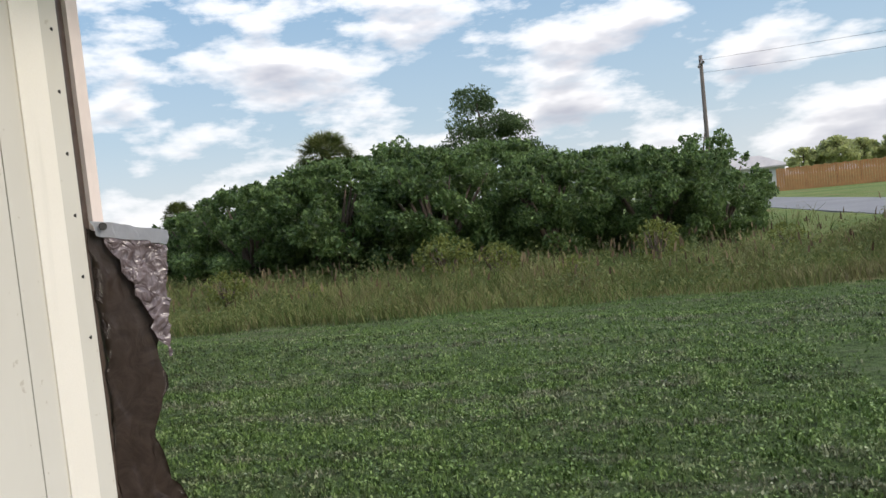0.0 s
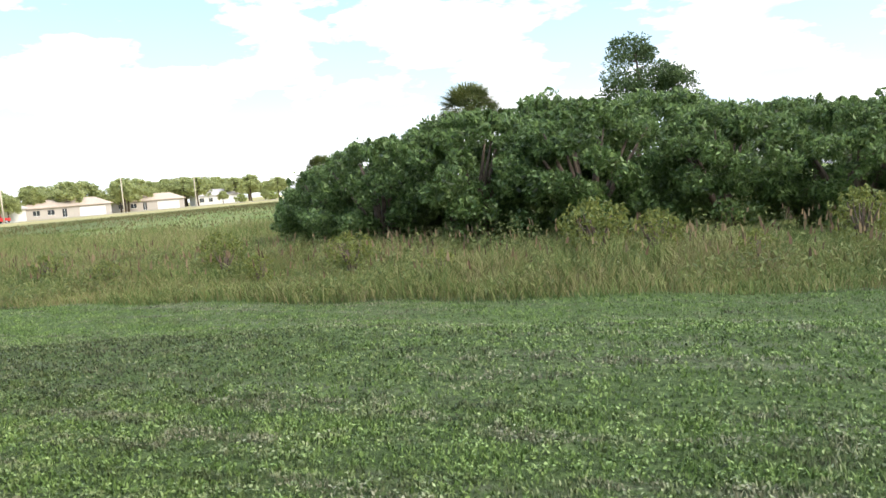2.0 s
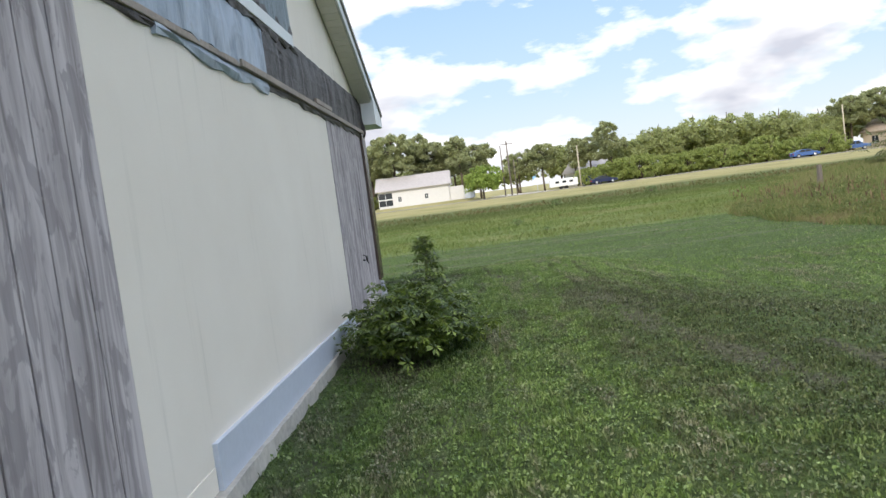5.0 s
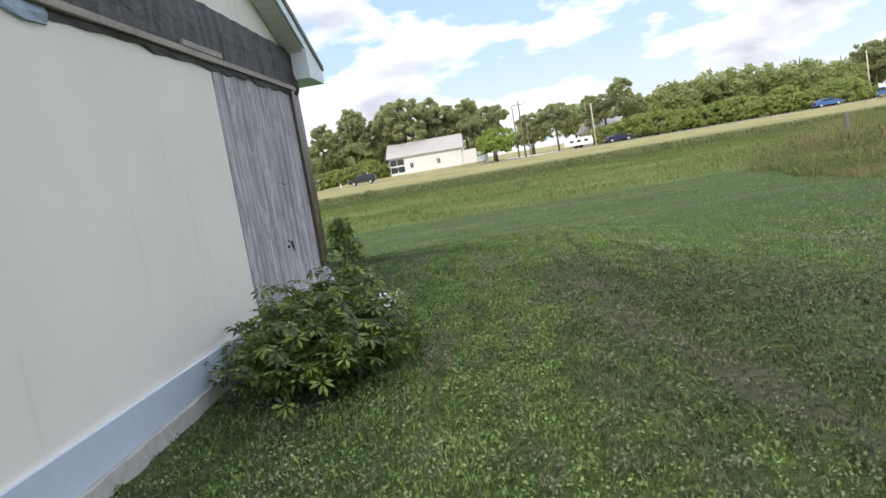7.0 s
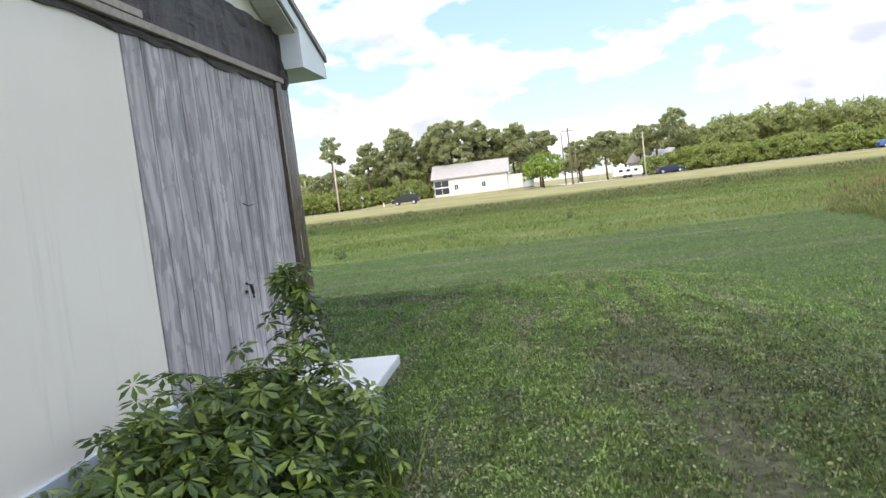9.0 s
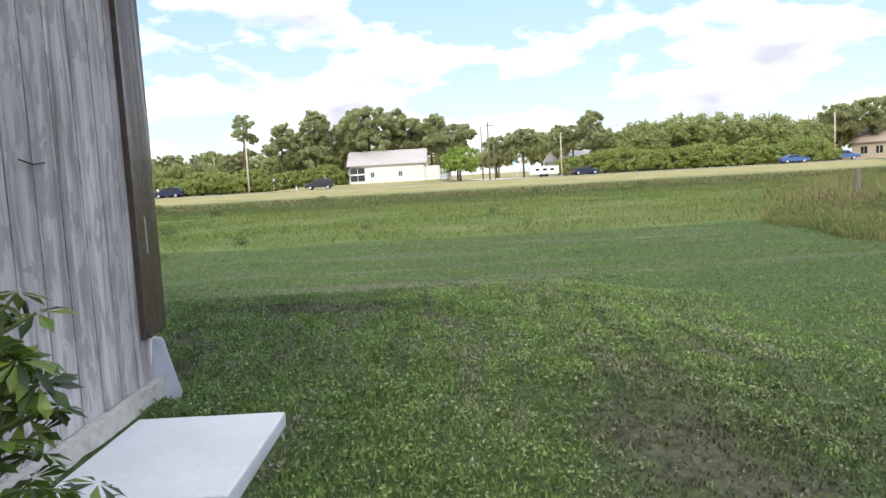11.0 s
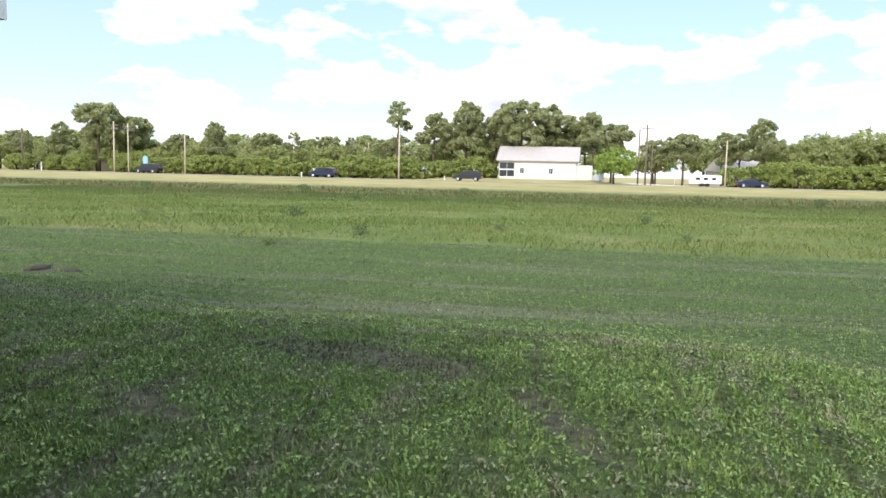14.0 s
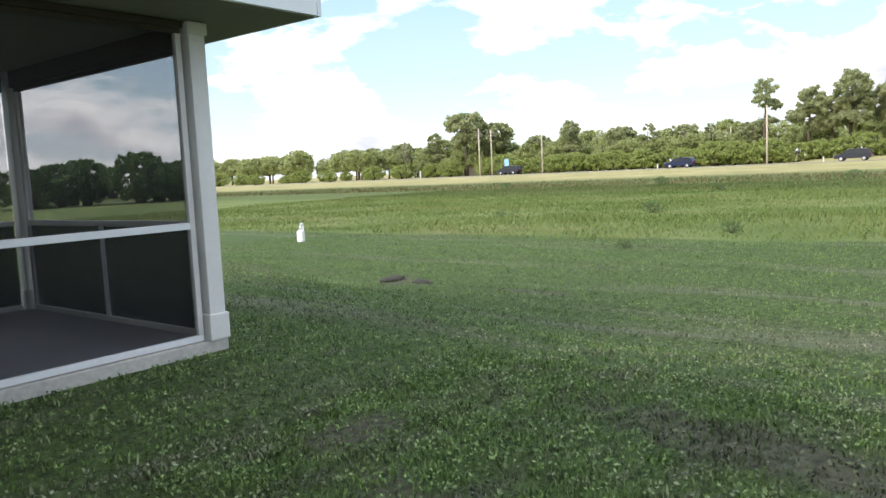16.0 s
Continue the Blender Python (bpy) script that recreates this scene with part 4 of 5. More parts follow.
def schefflera():
    """A low mass of palmate leaves with one tall leader."""
    root = thing("schefflera_shrub", "green schefflera shrub with one tall leader by the wall", "shrub", at=(-6.35, 0.70, 0))
    g = np.random.default_rng(11)
    tips, stems = [], bmesh.new()
    for i in range(120):
        a, r = g.uniform(0, 2 * np.pi), g.uniform(0.1, 1.0) ** 0.6
        tx, ty = math.cos(a) * 0.88 * r, math.sin(a) * 0.53 * r
        tz = (0.60 - 0.26 * r * r) * g.uniform(0.75, 1.15)
        base = Vector((tx * 0.3, ty * 0.3, 0.0))
        tip = Vector((tx, ty, tz))
        mid = base.lerp(tip, 0.5) + Vector((0, 0, 0.05))
        tube([base, mid, tip], [0.012, 0.009, 0.005], 5, stems)
        tips += [(tip, 1.0), (mid.lerp(tip, 0.5) + Vector((g.normal() * 0.06, g.normal() * 0.06, 0)), 0.8), (mid + Vector((g.normal() * 0.08, g.normal() * 0.08, 0)), 0.7)]
        for j in range(6):
            tips.append((tip + Vector((g.normal() * 0.12, g.normal() * 0.12, g.normal() * 0.07 - 0.03)), 0.9))
        low = g.uniform(0.75, 1.0)
        for j in range(2):
            tips.append((Vector((math.cos(a + j) * 0.74 * low, math.sin(a + j) * 0.44 * low, g.uniform(0.17, 0.42))), 0.95))
    lead = [Vector((-0.45, 0.10, 0.0)), Vector((-0.52, 0.11, 0.42)), Vector((-0.57, 0.15, 0.78)), Vector((-0.60, 0.17, 1.03))]
    tube(lead, [0.022, 0.017, 0.012, 0.006], 6, stems)
    for i in range(64):
        f = 0.30 + 0.70 * (i / 63)
        q = f * 3
        p = lead[min(int(q), 2)].lerp(lead[min(int(q), 2) + 1], q - min(int(q), 2))
        a = g.uniform(0, 2 * np.pi)
        r = (0.15 * (1.15 - f) + 0.05) * g.uniform(0.35, 1.1)
        e = p + Vector((math.cos(a) * r, math.sin(a) * r, 0.03))
        tube([p, e], [0.004, 0.003], 4, stems)
        tips.append((e, 0.85))
    for i in range(44):
        a = g.uniform(0, 2 * np.pi)
        rr = 0.30 * g.uniform(0.2, 1.0) ** 0.5
        tips.append((Vector((-0.62 + math.cos(a) * rr, 0.10 + math.sin(a) * rr, g.uniform(0.12, 0.62))), 0.9))
    part("stem", stems, STEM, root)
    verts, faces = [], []
    for tip, s in tips:
        face_n = Vector((g.normal() * 0.45, g.normal() * 0.45 + 0.1, 1)).normalized()
        u = face_n.orthogonal().normalized()
        v = face_n.cross(u)
        a0, n = g.uniform(0, 6.28), int(g.integers(7, 10))
        L = 0.086 * s * g.uniform(0.8, 1.2)
        for j in range(n):
            a = a0 + 2 * math.pi * j / n + g.normal() * 0.1
            d = u * math.cos(a) + v * math.sin(a)
            side = face_n.cross(d)
            droop = -face_n * L * g.uniform(0.25, 0.6)
            w = L * 0.17
            i0 = len(verts)
            verts += [tuple(tip + d * L * 0.12), tuple(tip + d * L * 0.66 + side * w + droop * 0.25), tuple(tip + d * L * 0.68 + droop * 0.38), tuple(tip + d * L * 0.66 - side * w + droop * 0.25), tuple(tip + d * L + droop * 0.7)]
            faces += [(i0, i0 + 1, i0 + 2), (i0, i0 + 2, i0 + 3), (i0 + 1, i0 + 4, i0 + 2), (i0 + 2, i0 + 4, i0 + 3)]
    crown = mesh_object("foliage", verts, faces, LEAF_SCHEFF)
    crown.parent = root
    # low ferny undergrowth at its foot
    pts = np.column_stack((g.normal(-0.3, 0.2, 260), g.normal(0.45, 0.12, 260)))
    under = blades("undergrowth", pts, 0.28, 0.008, LEAF_SCHEFF, 0.8, None, 5)
    under.parent = root


schefflera()


def mound():
    bm = bmesh.new()
    bmesh.ops.create_icosphere(bm, subdivisions=3, radius=1.0)
    for v in bm.verts:
        v.co *= 1 + 0.35 * noise.noise(v.co * 2.5)
        v.co = Vector((v.co.x * 0.24, v.co.y * 0.16, v.co.z * 0.06))
    ob = tagged(part("dirt_mound", bm, SOIL, None, "", True), "small dark mound of dug soil on the lawn", "dirt mound")
    ob.location = (-18.5, -6.9, -0.41)
    o = copy_thing(ob, pose(-18.5, -6.3, -0.44, 0, 0, 60))
    return o


mound()


def white_jug():
    root = thing("white_yard_marker", "white plastic jug beside a white hooped stake", "yard marker", at=(-23.0, -14.15, -0.42), turn=25)
    root.matrix_basis = root.matrix_basis @ Matrix.Scale(1.25, 4)
    part("hoop", tube([(-0.09, 0, 0), (-0.09, 0, 0.33), (-0.06, 0, 0.39), (0.02, 0, 0.39), (0.05, 0, 0.34), (0.05, 0, 0.22)], [0.022] * 6, 8), SIGNWHITE, root)
    part("jug", box((-0.03, -0.07, 0.0), (0.12, 0.07, 0.26), 0.04), SIGNWHITE, root)
    part("cap", tube([(0.045, 0, 0.26), (0.045, 0, 0.31)], [0.035, 0.028], 10), HEM, root)


white_jug()


# ---- trees and shrubs ----
def limbs(trunk_h, r, spread, n, seed, crown_z):
    """A tapered trunk with limbs."""
    g = random.Random(seed)
    bm = bmesh.new()
    bend = [(0, 0, -0.1), (g.uniform(-.03, .03) * trunk_h, g.uniform(-.03, .03) * trunk_h, trunk_h * 0.4), (g.uniform(-.05, .05) * trunk_h, g.uniform(-.05, .05) * trunk_h, trunk_h * 0.75), (0, 0, trunk_h)]
    tube(bend, [r, r * 0.8, r * 0.55, r * 0.15], 8, bm)
    for i in range(n):
        a = 2 * math.pi * (i + g.random()) / n
        f = g.uniform(crown_z, 0.92)
        z = trunk_h * f
        L = spread * g.uniform(0.6, 1.0) * (1.15 - 0.5 * f)
        tube([(0, 0, z), (math.cos(a) * L * 0.5, math.sin(a) * L * 0.5, z + L * 0.12), (math.cos(a) * L, math.sin(a) * L, z + L * 0.4)], [r * 0.35, r * 0.2, r * 0.06], 5, bm)
    return bm


def make_tree(name, label, category, h, crown, n_leaf, size, leaf, seed, r, crown_z, clumps=40, spread=0.9, group="", aspect=0.55):
    """Tree at the origin; crown: a list of (centre height fraction, x radius, z radius, x shift, y shift)."""
    root = thing(name, label, category, group)
    part("trunk", limbs(h * 0.94, r, max(c[1] for c in crown) * 0.9, 9, seed, crown_z), BARK, root, "", True)
    cl = []
    for i, (cz, rx, rz, sx, sy) in enumerate(crown):
        cl += shell_clumps(max(6, clumps // len(crown)), (sx, sy, h * cz), (rx, rx, rz), seed + i * 7)
    lv = leaves("crown", clump_points(n_leaf, cl, spread, seed + 3), size, leaf, seed + 5, 0.3, aspect)
    lv.parent = root
    return root


def shrub(h, rx, ry, seed, n, size, leaf, label, category="shrub", group="", name="shrub"):
    root = thing(name, label, category, group)
    g = random.Random(seed)
    bm = bmesh.new()
    for i in range(9):
        a, l = g.uniform(0, 6.28), g.uniform(0.3, 0.75)
        tube([(g.uniform(-.15, .15) * rx, g.uniform(-.15, .15) * ry, -0.05), (math.cos(a) * rx * l * 0.5, math.sin(a) * ry * l * 0.5, h * 0.45), (math.cos(a) * rx * l, math.sin(a) * ry * l, h * 0.8)], [0.035 * h, 0.02 * h, 0.006 * h], 5, bm)
    part("stem", bm, BARK, root, "", True)
    cl = shell_clumps(90, (0, 0, h * 0.46), (rx, ry, h * 0.5), seed, -0.95, 0.5)
    pts = clump_points(n, cl, h * 0.115, seed + 3)
    q = np.random.default_rng(seed + 9)
    for i in range(46):
        # leafy shoots that stand out of the outline
        a, l = q.uniform(0, 6.28), q.uniform(0.1, 0.98)
        z0 = h * (0.46 + 0.48 * math.sqrt(1 - l * l))
        up = q.uniform(0.02, 0.11) * h
        f = q.uniform(0, 1, n // 180)
        shoot = np.column_stack((math.cos(a) * l * rx + f * up * math.cos(a) * l, math.sin(a) * l * ry + f * up * math.sin(a) * l, z0 + f * up)) + q.normal(0, 0.034 * h, (len(f), 3)) * (1.15 - f)[:, None]
        pts = np.concatenate((pts, shoot))
    lv = leaves("foliage", pts, size, leaf, seed + 4, 0.6, 0.42)
    lv.parent = root
    return root


def scatter(root, places):
    """Moves the pattern to the first place and copies it to the rest: (x, y, turn, scale)."""
    for i, (x, y, t, s) in enumerate(places):
        z = float(ground_z(x, y))
        o = root if i == 0 else copy_thing(root, pose(x, y, z, 0, 0, t))
        o.matrix_basis = pose(x, y, z, 0, 0, t) @ Matrix.Scale(s * (1.08 if x < -140 and s > 0.6 else 1.0), 4)


thick = [shrub(2.5, 1.75, 1.5, 40 + i, 21000, 0.115, LEAF_SHRUB, "dense dark green wild shrub behind tall grass", "shrub", "thicket beside the lawn", "wild_shrub") for i in range(3)]
scatter(thick[0], [(-4.2, 17.6, 0, 1.33), (1.7, 17.9, 100, 1.17), (-9.0, 19.0, 200, 0.96), (-0.1, 21.6, 30, 1.46)])
scatter(thick[1], [(-1.3, 17.6, 0, 1.30), (4.3, 18.2, 140, 1.08), (-6.8, 21.3, 75, 1.30), (3.5, 22.3, 220, 1.25)])
scatter(thick[2], [(-6.8, 17.9, 0, 1.17), (6.0, 18.7, 50, 0.80), (-3.2, 21.6, 160, 1.49), (6.7, 23.6, 260, 1.08), (-10.9, 21.1, 20, 0.80)])

weed = shrub(0.9, 0.5, 0.4, 61, 900, 0.08, LEAF_YELLOW, "yellow-green weedy bush in the tall grass", "weed", "weeds in the rough grass", "weed_bush")
scatter(weed, [(-0.3, 13.1, 0, 1.33), (0.7, 13.5, 80, 1.06), (-5.0, 12.6, 30, 1.00), (-8.2, 12.8, 200, 0.93), (4.0, 14.4, 120, 1.20), (-10.6, 11.9, 10, 0.67), (-13.2, 12.7, 50, 0.82), (-2.7, 11.6, 140, 0.64), (2.3, 12.3, 260, 0.67), (-6.6, 11.8, 310, 0.69), (-16.1, 12.3, 100, 0.73), (6.7, 14.8, 15, 0.80), (-9.4, 14.2, 75, 1.06)])
darkweed = shrub(0.55, 0.55, 0.5, 66, 500, 0.08, LEAF_SHRUB, "dark green weed clump in the field", "weed", "weeds in the field", "weed_clump")
scatter(darkweed, [(-33.8, -8.95, 0, 0.75), (-27.0, -4.25, 0, 0.5), (-23.4, -5.2, 70, 0.34), (-30.5, -1.0, 20, 0.4), (-36, 3.5, 10, 0.6), (-29, 4.2, 140, 0.34), (-31.5, -13.5, 60, 0.4), (-50, -12, 0, 0.8), (-62, -20, 0, 1.1), (-64, -8, 60, 1.1), (-58, 8, 0, 0.9), (-60, -32, 200, 1.0), (-61, 16, 100, 1.0)])


def fan_palm(h, n, frond, seed, label, trunk=True, group=""):
    root = thing("palm_tree" if trunk else "palmetto", label, "palm", group)
    g = np.random.default_rng(seed)
    if trunk:
        part("trunk", tube([(0, 0, -0.1), (0.05, 0, h * 0.4), (0, 0, h - frond * 0.5)], [0.19, 0.16, 0.15], 10), BARK, root, "", True)
    verts, faces = [], []
    for i in range(n):
        a = g.uniform(0, 2 * np.pi)
        el = g.uniform(-0.5, 1.3)
        d = Vector((math.cos(a) * math.cos(el), math.sin(a) * math.cos(el), math.sin(el)))
        c = Vector((g.normal() * (0.05 if trunk else frond * 0.62), g.normal() * (0.05 if trunk else frond * 0.5), (h - frond * 0.6) if trunk else g.uniform(0.12, 0.62) * h))
        hub = c + d * frond * 0.5
        s = d.cross(Vector((0, 0, 1)))
        s = s.normalized() if s.length > 0.1 else Vector((1, 0, 0))
        for j in range(11):
            b = (j / 10 - 0.5) * 2.3
            q = (d * math.cos(b) + s * math.sin(b)).normalized()
            w = q.cross(Vector((0, 0, 1))) * 0.022 * frond
            L = frond * (0.62 - 0.12 * abs(b))
            i0 = len(verts)
            verts += [tuple(hub), tuple(hub + q * L * 0.6 + w - Vector((0, 0, 0.03))), tuple(hub + q * L - Vector((0, 0, 0.16 * frond))), tuple(hub + q * L * 0.6 - w - Vector((0, 0, 0.03)))]
            faces.append((i0, i0 + 1, i0 + 2, i0 + 3))
        i0 = len(verts)
        verts += [tuple(c + s * 0.012), tuple(c - s * 0.012), tuple(hub)]
        faces.append((i0, i0 + 1, i0 + 2))
    f = mesh_object("fronds", verts, faces, LEAF_PALM)
    f.parent = root
    return root


palm = fan_palm(4.05, 260, 1.05, 70, "sabal palm with a round crown above the thicket", True, "palms behind the thicket")
scatter(palm, [(-8.4, 29.6, 0, 1.33), (-16.2, 30.4, 90, 0.80), (-15.2, 31.5, 40, 0.72)])
palmetto = fan_palm(3.0, 460, 1.35, 72, "wide dark palmetto clump in the field", False)
scatter(palmetto, [(-48.7, 30.7, 0, 1.36)])

pine_near = make_tree("pine_tree", "tall dark slash pine behind the thicket", "tree", 8.8, [(0.88, 1.3, 0.9, -0.3, 0), (0.72, 2.1, 0.9, 0.2, 0), (0.53, 1.4, 0.7, -2.3, 0), (0.52, 1.6, 0.8, 2.4, 0), (0.60, 2.2, 1.0, 0.2, 0), (0.70, 0.9, 0.6, 2.0, 0)], 13000, 0.24, LEAF_SHADEPINE, 80, 0.17, 0.35, 190, 0.52, "", 0.3)
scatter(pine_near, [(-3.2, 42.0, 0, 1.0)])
small_oak = make_tree("tree", "small broadleaf tree behind the thicket", "tree", 4.0, [(0.7, 1.2, 1.1, 0, 0)], 1500, 0.2, LEAF_SHRUB, 82, 0.09, 0.4, 24, 0.35)
scatter(small_oak, [(-5.6, 30.3, 0, 1.33), (8.5, 36.2, 40, 1.06)])

FAR = "trees beyond the road"
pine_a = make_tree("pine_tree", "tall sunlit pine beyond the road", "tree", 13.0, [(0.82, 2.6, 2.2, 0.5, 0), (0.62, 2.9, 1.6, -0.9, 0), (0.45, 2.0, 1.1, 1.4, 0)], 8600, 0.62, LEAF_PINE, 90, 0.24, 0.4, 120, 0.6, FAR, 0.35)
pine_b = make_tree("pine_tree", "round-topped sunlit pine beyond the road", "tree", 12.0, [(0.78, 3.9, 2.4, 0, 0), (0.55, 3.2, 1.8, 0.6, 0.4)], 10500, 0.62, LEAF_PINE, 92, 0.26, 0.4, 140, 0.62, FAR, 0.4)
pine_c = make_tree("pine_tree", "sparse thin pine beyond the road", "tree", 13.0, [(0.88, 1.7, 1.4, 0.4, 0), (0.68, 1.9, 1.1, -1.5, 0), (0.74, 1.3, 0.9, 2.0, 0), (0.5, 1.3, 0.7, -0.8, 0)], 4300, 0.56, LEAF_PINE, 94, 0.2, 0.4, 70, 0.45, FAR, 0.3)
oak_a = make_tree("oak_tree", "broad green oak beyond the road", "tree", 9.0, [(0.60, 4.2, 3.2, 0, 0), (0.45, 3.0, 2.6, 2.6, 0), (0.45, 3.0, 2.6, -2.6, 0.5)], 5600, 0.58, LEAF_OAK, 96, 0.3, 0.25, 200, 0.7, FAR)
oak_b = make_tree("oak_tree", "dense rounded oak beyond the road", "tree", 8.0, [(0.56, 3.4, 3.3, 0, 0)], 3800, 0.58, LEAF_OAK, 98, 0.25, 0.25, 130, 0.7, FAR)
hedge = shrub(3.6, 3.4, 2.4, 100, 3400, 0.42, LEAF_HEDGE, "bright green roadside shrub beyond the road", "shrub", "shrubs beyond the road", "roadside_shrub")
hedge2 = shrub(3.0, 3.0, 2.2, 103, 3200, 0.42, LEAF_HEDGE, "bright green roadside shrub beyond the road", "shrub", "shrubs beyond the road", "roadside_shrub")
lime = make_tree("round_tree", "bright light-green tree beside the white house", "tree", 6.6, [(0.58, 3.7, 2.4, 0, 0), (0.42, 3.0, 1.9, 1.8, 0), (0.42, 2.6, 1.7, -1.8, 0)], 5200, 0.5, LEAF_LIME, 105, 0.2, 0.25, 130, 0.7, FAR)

X0 = -150.0
scatter(pine_a, [(X0, -22.9, 0, 1.0), (X0 - 2, -29.8, 120, 0.9), (X0, 0.2, 200, 0.88), (X0 - 6, -8, 60, 1.0), (X0, -75, 30, 0.74), (X0 - 4, -114, 90, 0.74), (X0 + 3, 29.4, 250, 0.83), (X0 - 3, 23.6, 10, 0.68)])
scatter(pine_b, [(X0, -12.8, 0, 1.14), (X0, -101.5, 80, 1.14), (X0, 16.5, 140, 0.74), (X0 - 3, 84.5, 10, 0.93), (X0 - 3, 102.8, 200, 0.85), (X0 - 5, -18, 90, 0.95), (X0 - 3, 78.3, 60, 0.86), (X0 - 5, -97, 200, 0.95), (X0 - 7, 4, 200, 0.9), (X0 - 3, -26.5, 20, 0.86), (X0 - 4, -6.0, 150, 0.98), (X0 - 5, -1.0, 70, 0.90), (X0 - 4, 12.0, 10, 0.66), (X0 - 3, 26.5, 210, 0.76), (X0 - 5, -40, 30, 0.62), (X0 - 6, -53, 110, 0.66), (X0 - 5, -66, 200, 0.70), (X0 - 6, -86, 10, 0.66), (X0 - 6, -126, 90, 0.7)])
scatter(pine_c, [(X0 + 2, -35.8, 0, 1.04), (X0, -120, 90, 0.62), (X0 - 4, -107, 40, 0.66), (X0, -46, 200, 0.6), (X0, -58, 130, 0.62)])
g = random.Random(4)
oaks_a, oaks_b, hedges, hedges2 = [(X0 - 4, 41.0, 0, 1.12), (X0 - 4, 48, 60, 1.22), (X0 - 5, 55, 100, 1.2), (X0 - 4, 65, 10, 1.12), (X0 - 5, 73, 190, 1.0), (X0 - 3, 34, 30, 0.92), (X0 - 6, 38, 80, 0.98)], [(X0 - 2, -133, 0, 0.95), (X0 - 2, -139, 50, 0.95)], [], []
y = -230.0
while y < 250:
    if not (-17 < y < 22):
        oaks_b.append((X0 - g.uniform(8, 22), y, g.uniform(0, 360), g.uniform(0.8, 1.12)))
    if g.random() < 0.7:
        oaks_a.append((X0 - g.uniform(16, 34), y + 2, g.uniform(0, 360), g.uniform(0.8, 1.1)))
    y += g.uniform(4.5, 7.5)
y = -88.0
while y < -17:
    (hedges if g.random() < 0.5 else hedges2).append((X0 + 6 + g.uniform(-1.5, 1.5), y, g.uniform(0, 360), g.uniform(0.75, 1.12)))
    y += g.uniform(2.2, 3.4)
y = 24.0
while y < 70:
    (hedges if g.random() < 0.5 else hedges2).append((X0 + 8 + g.uniform(-2, 2), y, g.uniform(0, 360), g.uniform(0.85, 1.25)))
    y += g.uniform(2.4, 3.8)
y = -200.0
while y < -90:
    (hedges if g.random() < 0.5 else hedges2).append((X0 + g.uniform(-3, 6), y, g.uniform(0, 360), g.uniform(0.6, 1.0)))
    y += g.uniform(3, 6)
for y in (94, 98, 103, 112, 119, 141, 152, 156, 186, 191, 200, 206, 216, 224):
    (hedges if g.random() < 0.5 else oaks_b).append((X0 - g.uniform(-2, 8), y, g.uniform(0, 360), g.uniform(0.45, 1.1)))
y = -128.0
while y < -36:
    oaks_a.append((X0 - g.uniform(1, 7), y, g.uniform(0, 360), g.uniform(0.55, 0.82)))
    y += g.uniform(4.5, 7.5)
scatter(oak_a, oaks_a)
scatter(oak_b, oaks_b)
scatter(hedge, hedges)
scatter(hedge2, hedges2)
scatter(lime, [(-139.5, 4.2, 0, 1.0)])
# dark trees at the far edge of the field behind the porch
scatter(copy_thing(thick[1], pose(0, 0, 0)), [(-64 + 2.9 * i, -66 - 1.1 * i + 2.0 * (i % 3), 47 * i, 1.45 + 0.16 * ((i * 7) % 4)) for i in range(3, 16)])
# trees past the side street
scatter(copy_thing(oak_b, pose(0, 0, 0)), [(24.5, 80, 0, 0.5), (27.5, 80, 90, 0.6), (30.5, 82, 10, 0.55), (16.5, 92, 0, 0.6), (34, 82, 50, 0.6), (14, 95, 60, 0.62)])


# ---- poles and wires ----
def pole(h, r, material, label, arms=(), lamp=False, group="utility poles"):
    root = thing("utility_pole", label, "utility pole", group)
    part("shaft", tube([(0, 0, -0.3), (0, 0, h * 0.5), (0, 0, h)], [r, r * 0.85, r * 0.7], 10), material, root, "", True)
    for z, w in arms:
        arm = part("crossarm", box((-0.06, -w, z - 0.06), (0.06, w, z + 0.06), 0.01), POLE_DARK, root)
        for s in (-0.9, -0.35, 0.35, 0.9):
            part("insulator", tube([(0, w * s, z + 0.06), (0, w * s, z + 0.2)], [0.05, 0.03], 6), HEM, arm)
    return root


p1 = pole(10.0, 0.17, POLE_DARK, "dark wooden utility pole with crossarm by the side road", [(9.4, 1.1)])
scatter(p1, [(-138, 9.3, 0, 1.0), (9.5, 42.0, 0, 0.84)])
p2 = pole(8.8, 0.13, POLE_DARK, "thin wooden utility pole by the side road")
scatter(p2, [(-142, 8.3, 0, 1.0), (-137.5, 10.2, 0, 0.74), (-138, -109.8, 0, 0.95), (-150, -36.5, 0, 0.7)])
p3 = pole(9.4, 0.16, POLE_PALE, "pale concrete street-side pole")
scatter(p3, [(-138, -33.0, 0, 1.0), (-138, 21.9, 0, 0.8), (-138, -74.6, 0, 0.8), (-142, 71.5, 0, 0.85), (-138, 108, 0, 1.1), (-138, 140, 0, 1.0), (-138, 166, 0, 1.0), (-160, -45.5, 0, 0.72), (-160, -62, 0, 0.75)])
p4 = pole(9.8, 0.15, POLE_PALE, "pale pole carrying a double crossarm", [(9.0, 1.0), (8.3, 1.0)])
scatter(p4, [(-139, -90.2, 0, 1.0), (-141, -88.5, 0, 0.9)])


def wire(a, b, sag, r=0.009, name="overhead_wire"):
    pts = []
    for i in range(13):
        f = i / 12
        p = Vector(a).lerp(Vector(b), f)
        p.z -= sag * 4 * f * (1 - f)
        pts.append(p)
    return tagged(part(name, tube(pts, [r] * 13, 4), WIRE), "thin black overhead cable between poles", "cable", "overhead cables")


